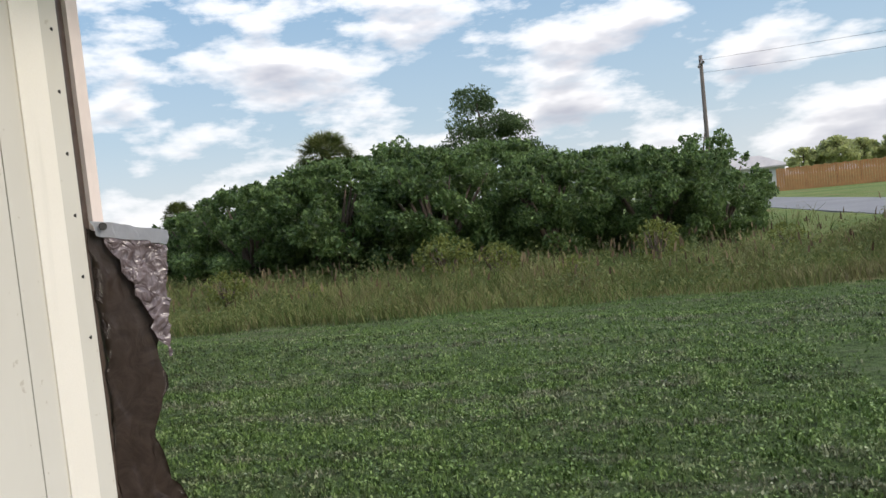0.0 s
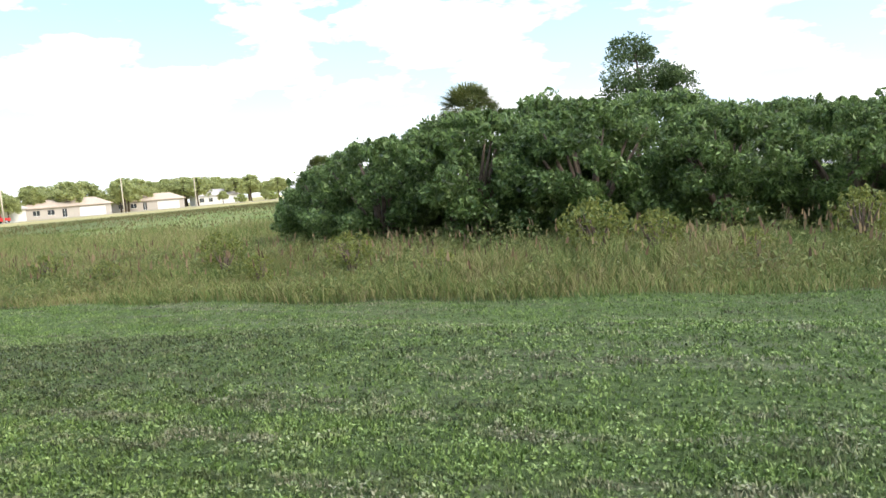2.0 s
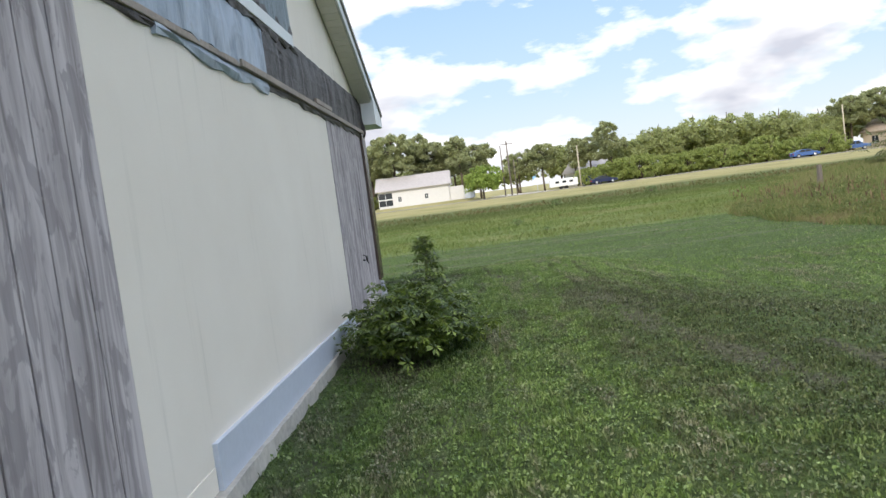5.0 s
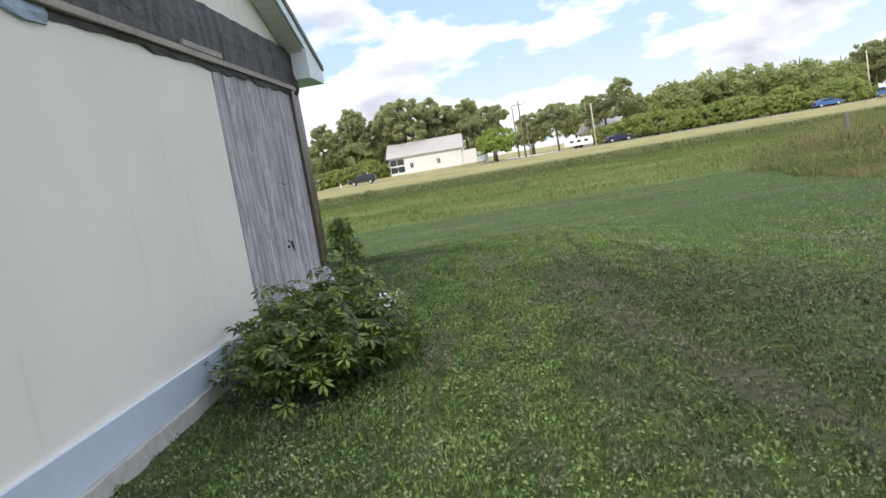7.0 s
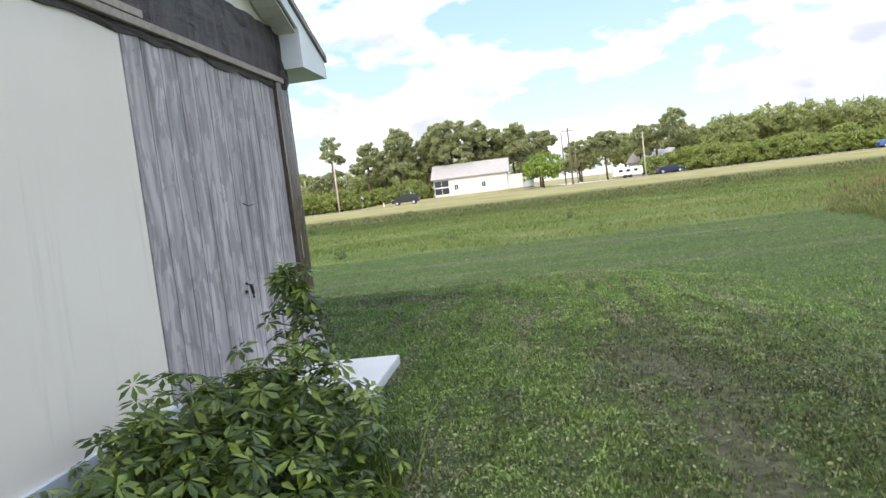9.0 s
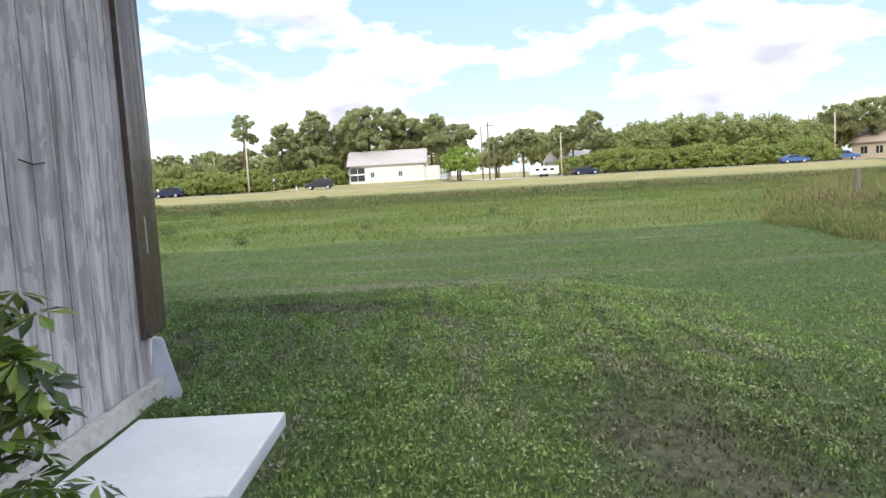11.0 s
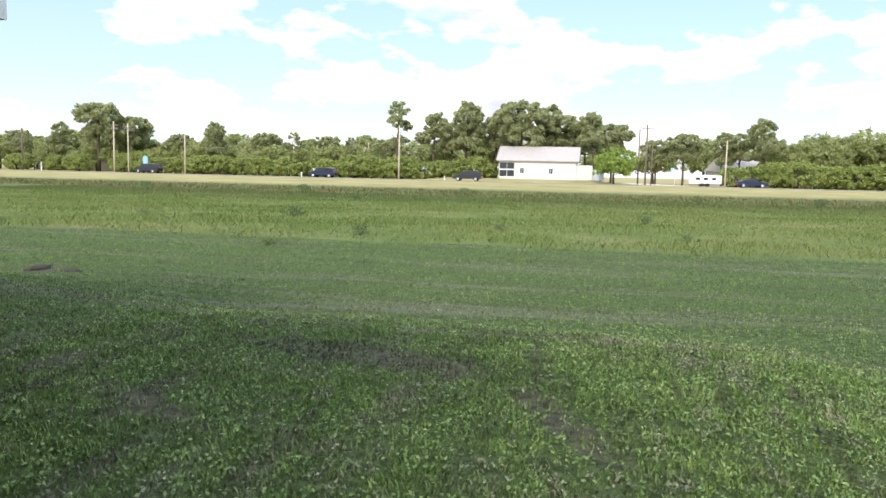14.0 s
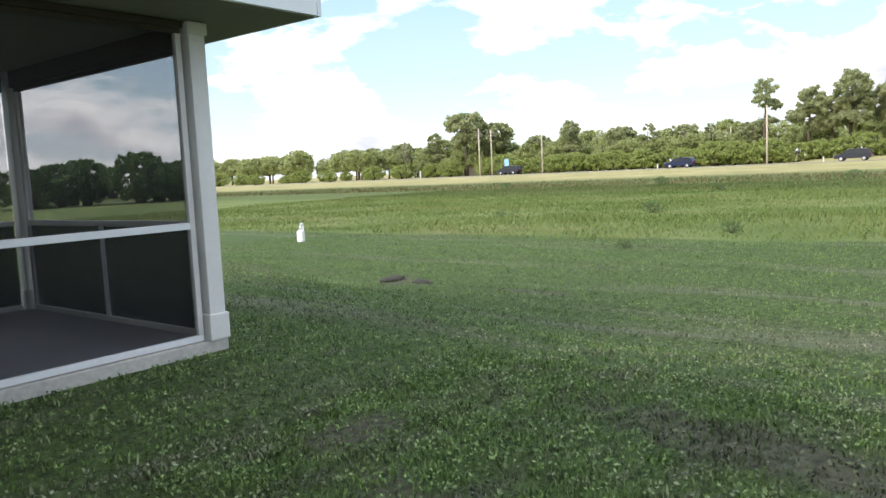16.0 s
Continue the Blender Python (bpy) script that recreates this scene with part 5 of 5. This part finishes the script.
wire((-138, 9.3, 9.5), (-138, -33.0, 9.2), 0.5)
wire((-138, 9.3, 7.6), (-138, -33.0, 7.4), 0.6)
wire((-138, 9.3, 9.5), (-142, 71.5, 7.9), 0.7)
wire((-138, 9.3, 7.9), (-142, 71.5, 7.0), 0.8)
wire((9.5, 42.0, 8.1), (60.0, 36.0, 10.5), 0.6)
wire((9.5, 42.0, 7.4), (60.0, 36.0, 9.2), 0.6)


# ---- houses ----
def house(name, label, w, d, wall_h, roof_h, wall_mat, roof_mat, windows, hip=0.0, garage=None, group="", porch_open=False):
    """Front at local x = 0 facing +x, width along y."""
    root = thing(name, label, "house", group)
    part("wall", box((-d, -w / 2, -0.1), (0, w / 2, wall_h)), wall_mat, root)
    o = 0.5
    bm = bmesh.new()
    e = [(-d - o, -w / 2 - o, wall_h), (o, -w / 2 - o, wall_h), (o, w / 2 + o, wall_h), (-d - o, w / 2 + o, wall_h)]
    ev = [bm.verts.new(p) for p in e]
    el = [bm.verts.new((p[0], p[1], p[2] - 0.16)) for p in e]
    r0 = bm.verts.new((-d / 2, -w / 2 - o + hip, wall_h + roof_h))
    r1 = bm.verts.new((-d / 2, w / 2 + o - hip, wall_h + roof_h))
    bm.faces.new((ev[1], ev[2], r1, r0))
    bm.faces.new((ev[3], ev[0], r0, r1))
    bm.faces.new((ev[0], ev[1], r0))
    bm.faces.new((ev[2], ev[3], r1))
    for i in range(4):
        bm.faces.new((ev[i], el[i], el[(i + 1) % 4], ev[(i + 1) % 4]))
    bm.faces.new(list(reversed(el)))
    part("roof", bm, roof_mat, root)
    for y, z, ww, hh in windows:
        win = part("window", box((-0.02, y - ww / 2, z), (0.03, y + ww / 2, z + hh)), DARKGLASS, root)
        part("frame", box((0.031, y - ww / 2 - 0.07, z - 0.08), (0.06, y + ww / 2 + 0.07, z), 0.01), FASCIA, win)
        part("frame", box((0.031, y - 0.03, z + 0.001), (0.05, y + 0.03, z + hh)), FASCIA, win)
    if garage:
        y, ww, hh = garage
        door = part("garage_door", box((0.002, y - ww / 2, 0), (0.05, y + ww / 2, hh)), HOUSEWHITE, root)
        for i in range(1, 4):
            part("panel_line", box((0.051, y - ww / 2, hh * i / 4 - 0.02), (0.06, y + ww / 2, hh * i / 4)), SOFFIT, door)
    return root


h1 = house("house", "long white house with pale grey gable roof", 13.6, 9.0, 3.3, 2.6, HOUSEWHITE, ROOFLIGHT, [(-5.4, 1.75, 2.6, 1.1), (-5.4, 0.4, 2.6, 1.1), (-2.7, 1.0, 0.6, 0.9), (2.4, 1.0, 0.6, 0.9)])
h1.matrix_basis = pose(-143, -9.0, 0.58)
part("wing", box((-4.0, 6.81, 0), (-0.4, 9.6, 2.6)), HOUSEWHITE, h1)
part("wing_fence", box((-1.0, 9.61, 0), (-0.9, 11.6, 1.9)), BANDWHITE, h1)
h2 = house("house", "beige gabled house with tan roof", 11.0, 9.0, 3.2, 2.8, HOUSEBEIGE, ROOFTAN, [(-3.0, 0.9, 1.3, 1.4), (0.0, 0.9, 1.3, 1.4), (3, 0.9, 1.0, 1.2)])
h2.matrix_basis = pose(-150, 84.0, 0, 0, 0, -60)
h3 = house("house", "low white house with grey hip roof", 14.0, 9.0, 2.9, 2.0, HOUSEWHITE, ROOFLIGHT, [(-5, 0.9, 1.4, 1.2), (-2.2, 0.9, 1.2, 1.2)], 3.0, (3.6, 4.6, 2.2), "houses along the road")
h3.matrix_basis = pose(-155, 118.0, 0, 0, 0, -35)
h4 = house("house", "low grey house with white garage door", 20.0, 9.0, 2.8, 1.9, HOUSEGREY, ROOFTAN, [(-7, 0.9, 1.5, 1.2), (-3.8, 0.9, 1.5, 1.2), (-0.8, 0.2, 1.0, 2.0)], 3.5, (5.6, 6.0, 2.3), "houses along the road")
h4.matrix_basis = pose(-154, 138.0, 0, 0, 0, -35)
h5 = copy_thing(h4, pose(-156, 167.0, 0, 0, 0, -38))
h6 = copy_thing(h3, pose(-158, 200.0, 0, 0, 0, -38))
h7 = house("house", "low pale house with tan hip roof half behind shrubs", 12.0, 8.0, 2.6, 1.7, HOUSEWHITE, ROOFTAN, [(-3, 0.9, 1.2, 1.1), (2.6, 0.2, 1.6, 2.0)], 3.0, None, "houses along the road")
h7.matrix_basis = pose(-152, -80.0, 0.0)
h8 = house("house", "house with orange tile roof behind shrubs", 11.0, 8.0, 2.9, 2.3, HOUSEWHITE, ROOFORANGE, [(-3, 0.9, 1.2, 1.1)], 3.0)
h8.matrix_basis = pose(-158, -49.0, 0.0)
part("chimney", box((-4.4, 1.4, 4.6), (-3.6, 2.2, 6.4), 0.02), HOUSEWHITE, h8)
h9 = house("house", "low brown-roofed house among trees", 9.0, 8.0, 2.6, 1.9, HOUSEBEIGE, ROOFTAN, [(-2, 0.9, 1.2, 1.1)], 3.0)
h9.matrix_basis = pose(-158, -114.0, 0.0)
h10 = house("house", "white house half hidden past the side road", 9.0, 8.0, 2.9, 2.4, HOUSEWHITE, ROOFLIGHT, [(-2.2, 0.9, 1.2, 1.1), (2, 0.9, 1.2, 1.1)])
h10.matrix_basis = pose(-158, 29.5, 0, 0, 0, 20)
h11 = house("house", "pale house past the side street", 9.0, 8.0, 2.5, 1.4, HOUSEWHITE, ROOFLIGHT, [(-2.5, 0.9, 1.2, 1.0), (2.5, 0.9, 1.2, 1.0)], 2.5)
h11.matrix_basis = pose(20.0, 88.0, 0, 0, 0, -95)


# ---- fence ----
def board_fence(x0, y0, x1, y1, h):
    root = thing("board_fence", "orange-brown stained wooden privacy fence", "fence")
    L = math.hypot(x1 - x0, y1 - y0)
    n = int(L / 0.19)
    dx, dy = (x1 - x0) / n, (y1 - y0) / n
    me = None
    for i in range(n):
        if me is None:
            ob = part("board", box((0, -0.012, 0), (0.175, 0.012, 1), 0.0), FENCEWOOD, root)
            me = ob.data
        else:
            ob = new("board", me)
            ob.parent = root
        ob.matrix_basis = pose(x0 + dx * i, y0 + dy * i, 0, 0, 0, math.degrees(math.atan2(dy, dx))) @ Matrix.Diagonal((1, 1, h * (1 + 0.02 * math.sin(i * 1.7)), 1))


board_fence(18.5, 66.0, 34.0, 60.0, 1.9)


# ---- vehicles ----
def car(name, label, L, H, W, paint, profile, glass, group=""):
    """Side outline in the x-z plane, extruded over the width; nose towards +x."""
    root = thing(name, label, "car", group)
    bm = prism([(u * L, v * H) for u, v in profile], "y", -W / 2, W / 2)
    bmesh.ops.bevel(bm, geom=list(bm.edges), offset=0.06, segments=2, affect="EDGES", profile=0.6)
    part("body", bm, paint, root)
    for s in (-1, 1):
        y0 = s * (W / 2 + 0.004)
        for outline in glass:
            part("side_window", prism([(u * L, v * H) for u, v in outline], "y", min(y0, y0 - s * 0.03), max(y0, y0 - s * 0.03)), DARKGLASS, root)
        for wx in (-0.31, 0.30):
            wheel = part("tyre", tube([(wx * L, s * (W / 2 - 0.20), 0.33), (wx * L, s * (W / 2 + 0.01), 0.33)], [0.33, 0.33], 20), TYRE, root)
            part("rim", tube([(wx * L, s * (W / 2 + 0.011), 0.33), (wx * L, s * (W / 2 + 0.02), 0.33)], [0.21, 0.19], 14), RIM, wheel)
        part("headlight", box((L * 0.48, s * W * 0.33 - 0.16, H * 0.40), (L * 0.505, s * W * 0.33 + 0.16, H * 0.50), 0.02), LAMPGLASS, root)
        part("tail_light", box((-L * 0.505, s * W * 0.36 - 0.12, H * 0.42), (-L * 0.485, s * W * 0.36 + 0.12, H * 0.56), 0.02), REDLENS, root)
    return root


SUV = [(-0.5, 0.22), (0.49, 0.20), (0.5, 0.45), (0.46, 0.54), (0.26, 0.60), (0.14, 0.95), (-0.05, 1.0), (-0.42, 0.97), (-0.49, 0.60), (-0.5, 0.5)]
SUVG = [[(0.20, 0.62), (0.12, 0.90), (-0.04, 0.94), (-0.04, 0.62)], [(-0.06, 0.62), (-0.06, 0.94), (-0.26, 0.93), (-0.26, 0.62)], [(-0.28, 0.62), (-0.28, 0.93), (-0.40, 0.90), (-0.44, 0.64)]]
SEDAN = [(-0.5, 0.22), (0.49, 0.20), (0.5, 0.45), (0.45, 0.56), (0.24, 0.64), (0.10, 0.96), (-0.06, 1.0), (-0.22, 0.96), (-0.38, 0.68), (-0.49, 0.62)]
SEDANG = [[(0.19, 0.66), (0.09, 0.91), (-0.04, 0.94), (-0.04, 0.66)], [(-0.06, 0.66), (-0.06, 0.94), (-0.21, 0.90), (-0.32, 0.68)]]
TRUCK = [(-0.5, 0.25), (0.49, 0.22), (0.5, 0.5), (0.46, 0.56), (0.26, 0.60), (0.15, 0.97), (0.08, 1.0), (-0.08, 0.98), (-0.12, 0.62), (-0.5, 0.60)]
TRUCKG = [[(0.20, 0.63), (0.13, 0.91), (0.04, 0.94), (0.04, 0.63)], [(0.02, 0.63), (0.02, 0.94), (-0.07, 0.92), (-0.10, 0.64)]]
GROUP = "cars on the road"
suv = car("suv", "dark navy suv on the road", 4.7, 1.7, 1.85, NAVY, SUV, SUVG, GROUP)
suv.matrix_basis = pose(-132, -45.0, 0.06, 0, 0, -90)
suv2 = car("suv", "charcoal suv on the road", 4.8, 1.75, 1.9, BLACKPAINT, SUV, SUVG, GROUP)
suv2.matrix_basis = pose(-132, -19.6, 0.06, 0, 0, -90)
copy_thing(suv2, pose(-135.2, -80.5, 0.06, 0, 0, -90))
sedan = car("sedan", "dark blue sedan on the road", 4.6, 1.4, 1.8, NAVY, SEDAN, SEDANG, GROUP)
sedan.matrix_basis = pose(-134.8, 25.5, 0.06, 0, 0, 90)
van = car("suv", "blue suv parked beside the side road", 4.9, 1.8, 1.9, BLUEPAINT, SUV, SUVG)
van.matrix_basis = pose(-142, 24.6, 0, 0, 0, 80)
red = car("pickup_truck", "red pickup truck parked by the roadside houses", 5.4, 1.75, 1.95, REDPAINT, TRUCK, TRUCKG)
red.matrix_basis = pose(-143, 110, 0, 0, 0, -90)
truck = car("pickup_truck", "pale blue pickup truck parked by the beige house", 5.4, 1.8, 1.95, BLUEPAINT, TRUCK, TRUCKG)
truck.matrix_basis = pose(-143, 73.5, 0, 0, 0, 70)
bluecar = car("sedan", "blue sedan driving on the roadside", 4.6, 1.4, 1.8, BLUEPAINT, SEDAN, SEDANG, GROUP)
bluecar.matrix_basis = pose(-133, 60.0, 0.06, 0, 0, 90)


def trailer():
    root = thing("camper_trailer", "long white camper trailer by the side road", "trailer", at=(-141.5, 19.2, 0), turn=90)
    part("body", box((-2.6, -1.0, 0.45), (2.6, 1.0, 1.9), 0.15), WHITEPAINT, root)
    for x in (-1.6, -0.3, 1.0):
        part("window", box((x, -1.02, 1.1), (x + 0.7, -0.99, 1.5), 0.02), DARKGLASS, root)
        part("window", box((x, 0.99, 1.1), (x + 0.7, 1.02, 1.5), 0.02), DARKGLASS, root)
    for x in (-0.5, 0.4):
        for s in (-1, 1):
            part("tyre", tube([(x, s * 0.78, 0.33), (x, s * 0.98, 0.33)], [0.33, 0.33], 16), TYRE, root)
    part("drawbar", box((2.6, -0.06, 0.4), (3.5, 0.06, 0.5), 0.01), RUST, root)


trailer()
box_van = thing("box_van", "small white box van parked before the beige house", "van", at=(-148, 67.5, 0), turn=70)
part("body", box((-2.4, -1.0, 0.5), (1.4, 1.0, 2.8), 0.06), WHITEPAINT, box_van)
part("cab", prism([(1.42, 0.5), (2.9, 0.5), (2.9, 1.2), (2.4, 2.1), (1.42, 2.1)], "y", -0.95, 0.95), WHITEPAINT, box_van)
for x in (-1.5, 2.1):
    for s in (-1, 1):
        part("tyre", tube([(x, s * 0.75, 0.36), (x, s * 0.98, 0.36)], [0.36, 0.36], 16), TYRE, box_van)


def street_sign(x, y):
    root = thing("street_sign", "round white sign on a post by the side road", "sign", at=(x, y, 0))
    part("post", tube([(0, 0, -0.2), (0, 0, 2.3)], [0.05, 0.05], 6), HEM, root)
    part("plate", tube([(0.05, 0, 2.1), (0.09, 0, 2.1)], [0.62, 0.62], 20), SIGNWHITE, root, "white disc")
    part("panel", box((0.03, -0.7, 2.3), (0.045, -0.1, 3.0), 0.01), SIGNBLUE, root)


street_sign(-140, 14.2)
blue_sign = thing("roadside_sign", "small blue and white roadside sign", "sign", at=(-139, -83.5, 0))
part("post", box((-0.05, -0.05, -0.1), (0.05, 0.05, 2.0), 0.01), HEM, blue_sign)
part("plate", box((0.051, -0.5, 1.4), (0.08, 0.5, 3.2), 0.02), SIGNBLUE, blue_sign)
marker = thing("marker_post", "short white roadside marker post", "marker post", "roadside markers", at=(-138.5, -106, 0))
part("shaft", tube([(0, 0, -0.2), (0, 0, 1.7)], [0.12, 0.1], 8), SIGNWHITE, marker)
copy_thing(marker, pose(-138.5, -51.5, -0.8))
copy_thing(marker, pose(-138.5, -24.8, -0.9))

stump = thing("fence_post", "weathered grey timber stump in the rough grass", "post", at=(-33.0, 16.6, -0.62))
part("shaft", tube([(0, 0, -0.1), (0.02, 0, 0.65), (0.0, 0.02, 1.3)], [0.14, 0.13, 0.10], 9), POLE_DARK, stump)

# ---- grass ----
gr = np.random.default_rng(21)


def field_points(x0, x1, y0, y1, per, keep):
    n = int((x1 - x0) * (y1 - y0) * per)
    p = np.column_stack((gr.uniform(x0, x1, n), gr.uniform(y0, y1, n)))
    return p[keep(p[:, 0], p[:, 1])]


def off_house(x, y):
    return ~((x < XF + 0.02) & (x > XB - 0.02) & (y < 0.05)) & ~((x < XB) & (x > PX - 0.1) & (y < PY + 0.08) & (y > PY2 - 0.1)) & ~((x > -9.37) & (x < -8.23) & (y > 0.03) & (y < 0.88))


def not_bare(x, y):
    ok = np.ones(len(x), bool)
    for bx, by, rx, ry, t in BARE:
        c, s = math.cos(radians(t)), math.sin(radians(t))
        u, v = ((x - bx) * c + (y - by) * s) / rx, (-(x - bx) * s + (y - by) * c) / ry
        ok &= (u * u + v * v > gr.uniform(0.0, 1.3, len(x))) | (gr.uniform(size=len(x)) < 0.28)
    return ok


def lawn_keep(x, y):
    return off_house(x, y) & not_bare(x, y)


def tussock(p, scale, seed):
    """A smooth uneven field over the plan, about 0 to 1."""
    q = np.random.default_rng(seed)
    v = np.zeros(len(p))
    for i in range(14):
        a, k0 = q.uniform(0, 2 * np.pi), q.uniform(0.5, 2.2) * scale
        v += np.sin((p[:, 0] * np.cos(a) + p[:, 1] * np.sin(a)) * k0 + q.uniform(0, 6.28))
    return np.clip(0.5 + v / 7.5, 0.0, 1.0)


def lawn(pts, height, width, seed):
    t = 0.30 * tussock(pts, 8.0, seed) + 0.30 * tussock(pts, 24.0, seed + 50) + 0.40 * tussock(pts, 62.0, seed + 90)
    t = np.clip((t - 0.25) * 2.0, 0.0, 1.0)
    keep = gr.uniform(size=len(pts)) < 0.30 + 0.9 * t
    pts, t = pts[keep], t[keep]
    tagged(blades("mown_grass", pts, height * (0.30 + 1.60 * t), width, BLADES, 0.62, ground_z(pts[:, 0], pts[:, 1]) + np.where((pts[:, 0] < 1.0) & (pts[:, 0] > -9.7), np.clip((0.42 - pts[:, 1]) * 0.2, 0, 0.08), 0.0), seed), "short mown green lawn grass with dry clippings", "grass", kind="stuff")


lawn(field_points(-14.0, 4.2, -2.0, 3.8, 3900, lawn_keep), 0.019, 0.0094, 1)
lawn(np.concatenate((field_points(-14, 9, 3.8, 10.1, 1250, lawn_keep), field_points(-25.6, -14.0, -16, 10.1, 420, lawn_keep), field_points(-14.0, -9.9, -12, -2.0, 900, lawn_keep), field_points(4.2, 12, -2, 3.8, 300, lawn_keep))), 0.020, 0.0130, 2)


def lawn_weeds(pts, height, size, seed):
    """Low broad leaves of clover and runners between the blades."""
    t = 0.35 * tussock(pts, 9.0, seed) + 0.30 * tussock(pts, 24.0, seed + 50) + 0.35 * tussock(pts, 62.0, seed + 90)
    t = np.clip((t - 0.25) * 2.0, 0.0, 1.0)
    keep = gr.uniform(size=len(pts)) < 0.20 + 0.9 * t
    pts, t = pts[keep], t[keep]
    bank = np.where((pts[:, 0] < 1.0) & (pts[:, 0] > -9.7), np.clip((0.42 - pts[:, 1]) * 0.2, 0, 0.08), 0.0)
    z = ground_z(pts[:, 0], pts[:, 1]) + bank + 0.006 + height * t * gr.uniform(0.3, 1.2, len(pts))
    tagged(leaves("lawn_weeds", np.column_stack((pts, z)), size, WEEDLEAF, seed, 0.0, 0.62), "low broad-leaved weeds spread through the mown lawn", "weeds", kind="stuff")


lawn_weeds(field_points(-14.0, 4.2, -2.0, 3.8, 2300, lawn_keep), 0.032, 0.0205, 1)
lawn_weeds(np.concatenate((field_points(-12, 7, 3.8, 7.5, 900, lawn_keep), field_points(-18, -14.0, -8, 5, 420, lawn_keep), field_points(-14.0, -9.9, -9, -2.0, 700, lawn_keep))), 0.030, 0.023, 2)


def belt(x, y):
    return (y > 9.75 + 0.05 * x * (x > 0) + 0.12 * np.sin(x * 0.7) + 0.07 * np.sin(x * 1.9) + 0.04 * np.maximum(x - 4, 0) ** 1.5) & (y > 9.8 + 0.45 * (-25 - x))


belt_xy = field_points(-29, 19, 9.3, 16.5, 560, belt)
tagged(blades("tall_grass", belt_xy, 0.16 + (0.16 + 0.36 * tussock(belt_xy, 5.0, 41)) * tussock(belt_xy, 1.1, 77) * np.clip(0.35 + (belt_xy[:, 1] - 9.8) / 3.2, 0, 1), 0.012, TALL, 0.8, ground_z(belt_xy[:, 0], belt_xy[:, 1]), 3), "tall unmown green and tan grass belt", "grass", kind="stuff")
leafy_xy = field_points(-26, 14, 9.6, 16.5, 260, belt)
leafy_t = tussock(leafy_xy, 1.6, 58) * tussock(leafy_xy, 4.5, 63)
leafy_xy, leafy_t = leafy_xy[leafy_t > 0.18], leafy_t[leafy_t > 0.18]
leafy_z = ground_z(leafy_xy[:, 0], leafy_xy[:, 1]) + gr.uniform(0.02, 0.30, len(leafy_xy)) + 0.75 * leafy_t * gr.uniform(0, 1, len(leafy_xy)) * np.clip(0.3 + (leafy_xy[:, 1] - 9.8) / 3.5, 0, 1)
tagged(leaves("leafy_weeds", np.column_stack((leafy_xy, leafy_z)), 0.085, WEEDBELT, 8, 0.9, 0.34), "olive and yellow-green leafy weeds among tall grass", "weeds", kind="stuff")
head_xy = field_points(-29, 19, 10.0, 16, 6, belt)
tagged(blades("seed_heads", head_xy, 0.15, 0.035, SEED, 0.3, ground_z(head_xy[:, 0], head_xy[:, 1]) + gr.uniform(0.35, 0.72, len(head_xy)), 4), "brown dry weed seed heads", "grass", kind="stuff")
rough_xy = np.concatenate((field_points(-58, -25, 9.8, 32, 130, lambda x, y: (y > 9.9 + 0.45 * (-25 - x) + 0.8 * np.sin(x * 1.1) + 0.5 * np.sin(y * 1.8 + x)) & ((x < -29) | (y > 16.5))), field_points(-25, -9, 16.3, 36, 80, lambda x, y: y > 0), field_points(-9, 9, 18, 40, 12, lambda x, y: y > 0)))
tagged(blades("tall_grass", rough_xy, 0.17 + 0.36 * np.clip((rough_xy[:, 1] - 9.8 - 0.45 * np.maximum(-25 - rough_xy[:, 0], 0)) / 5.0, 0, 1) * (0.4 + 0.9 * tussock(rough_xy, 0.7, 19)), 0.018, TALL, 0.7, ground_z(rough_xy[:, 0], rough_xy[:, 1]), 5), "rough brown-green field grass", "grass", kind="stuff")
field_xy = np.concatenate((field_points(-62, -25, -40, 26, 72, lambda x, y: (x < -25.3 + 0.4 * np.sin(y * 0.6) + 0.3 * np.sin(y * 1.7) - gr.uniform(0, 1, len(x)) ** 2) & (y < 10.5 + 0.45 * (-25 - x))), field_points(-66, -46, 26, 48, 30, lambda x, y: x < 0)))
tagged(blades("field_grass", field_xy, 0.06 + 0.13 * tussock(field_xy, 0.7, 31), 0.020, FIELD, 1.2, ground_z(field_xy[:, 0], field_xy[:, 1]), 6), "rough ankle-high field grass", "grass", kind="stuff")
far_xy = np.concatenate((field_points(-82, -62, -110, 130, 6.0, lambda x, y: gr.uniform(size=len(x)) < (x + 86) / 20.0), field_points(-70, -25, 30, 110, 3, lambda x, y: x < 0)))
tagged(blades("field_grass", far_xy, 0.20, 0.08, DRYFIELD, 0.9, ground_z(far_xy[:, 0], far_xy[:, 1]), 7), "rough knee-high field grass", "grass", kind="stuff")
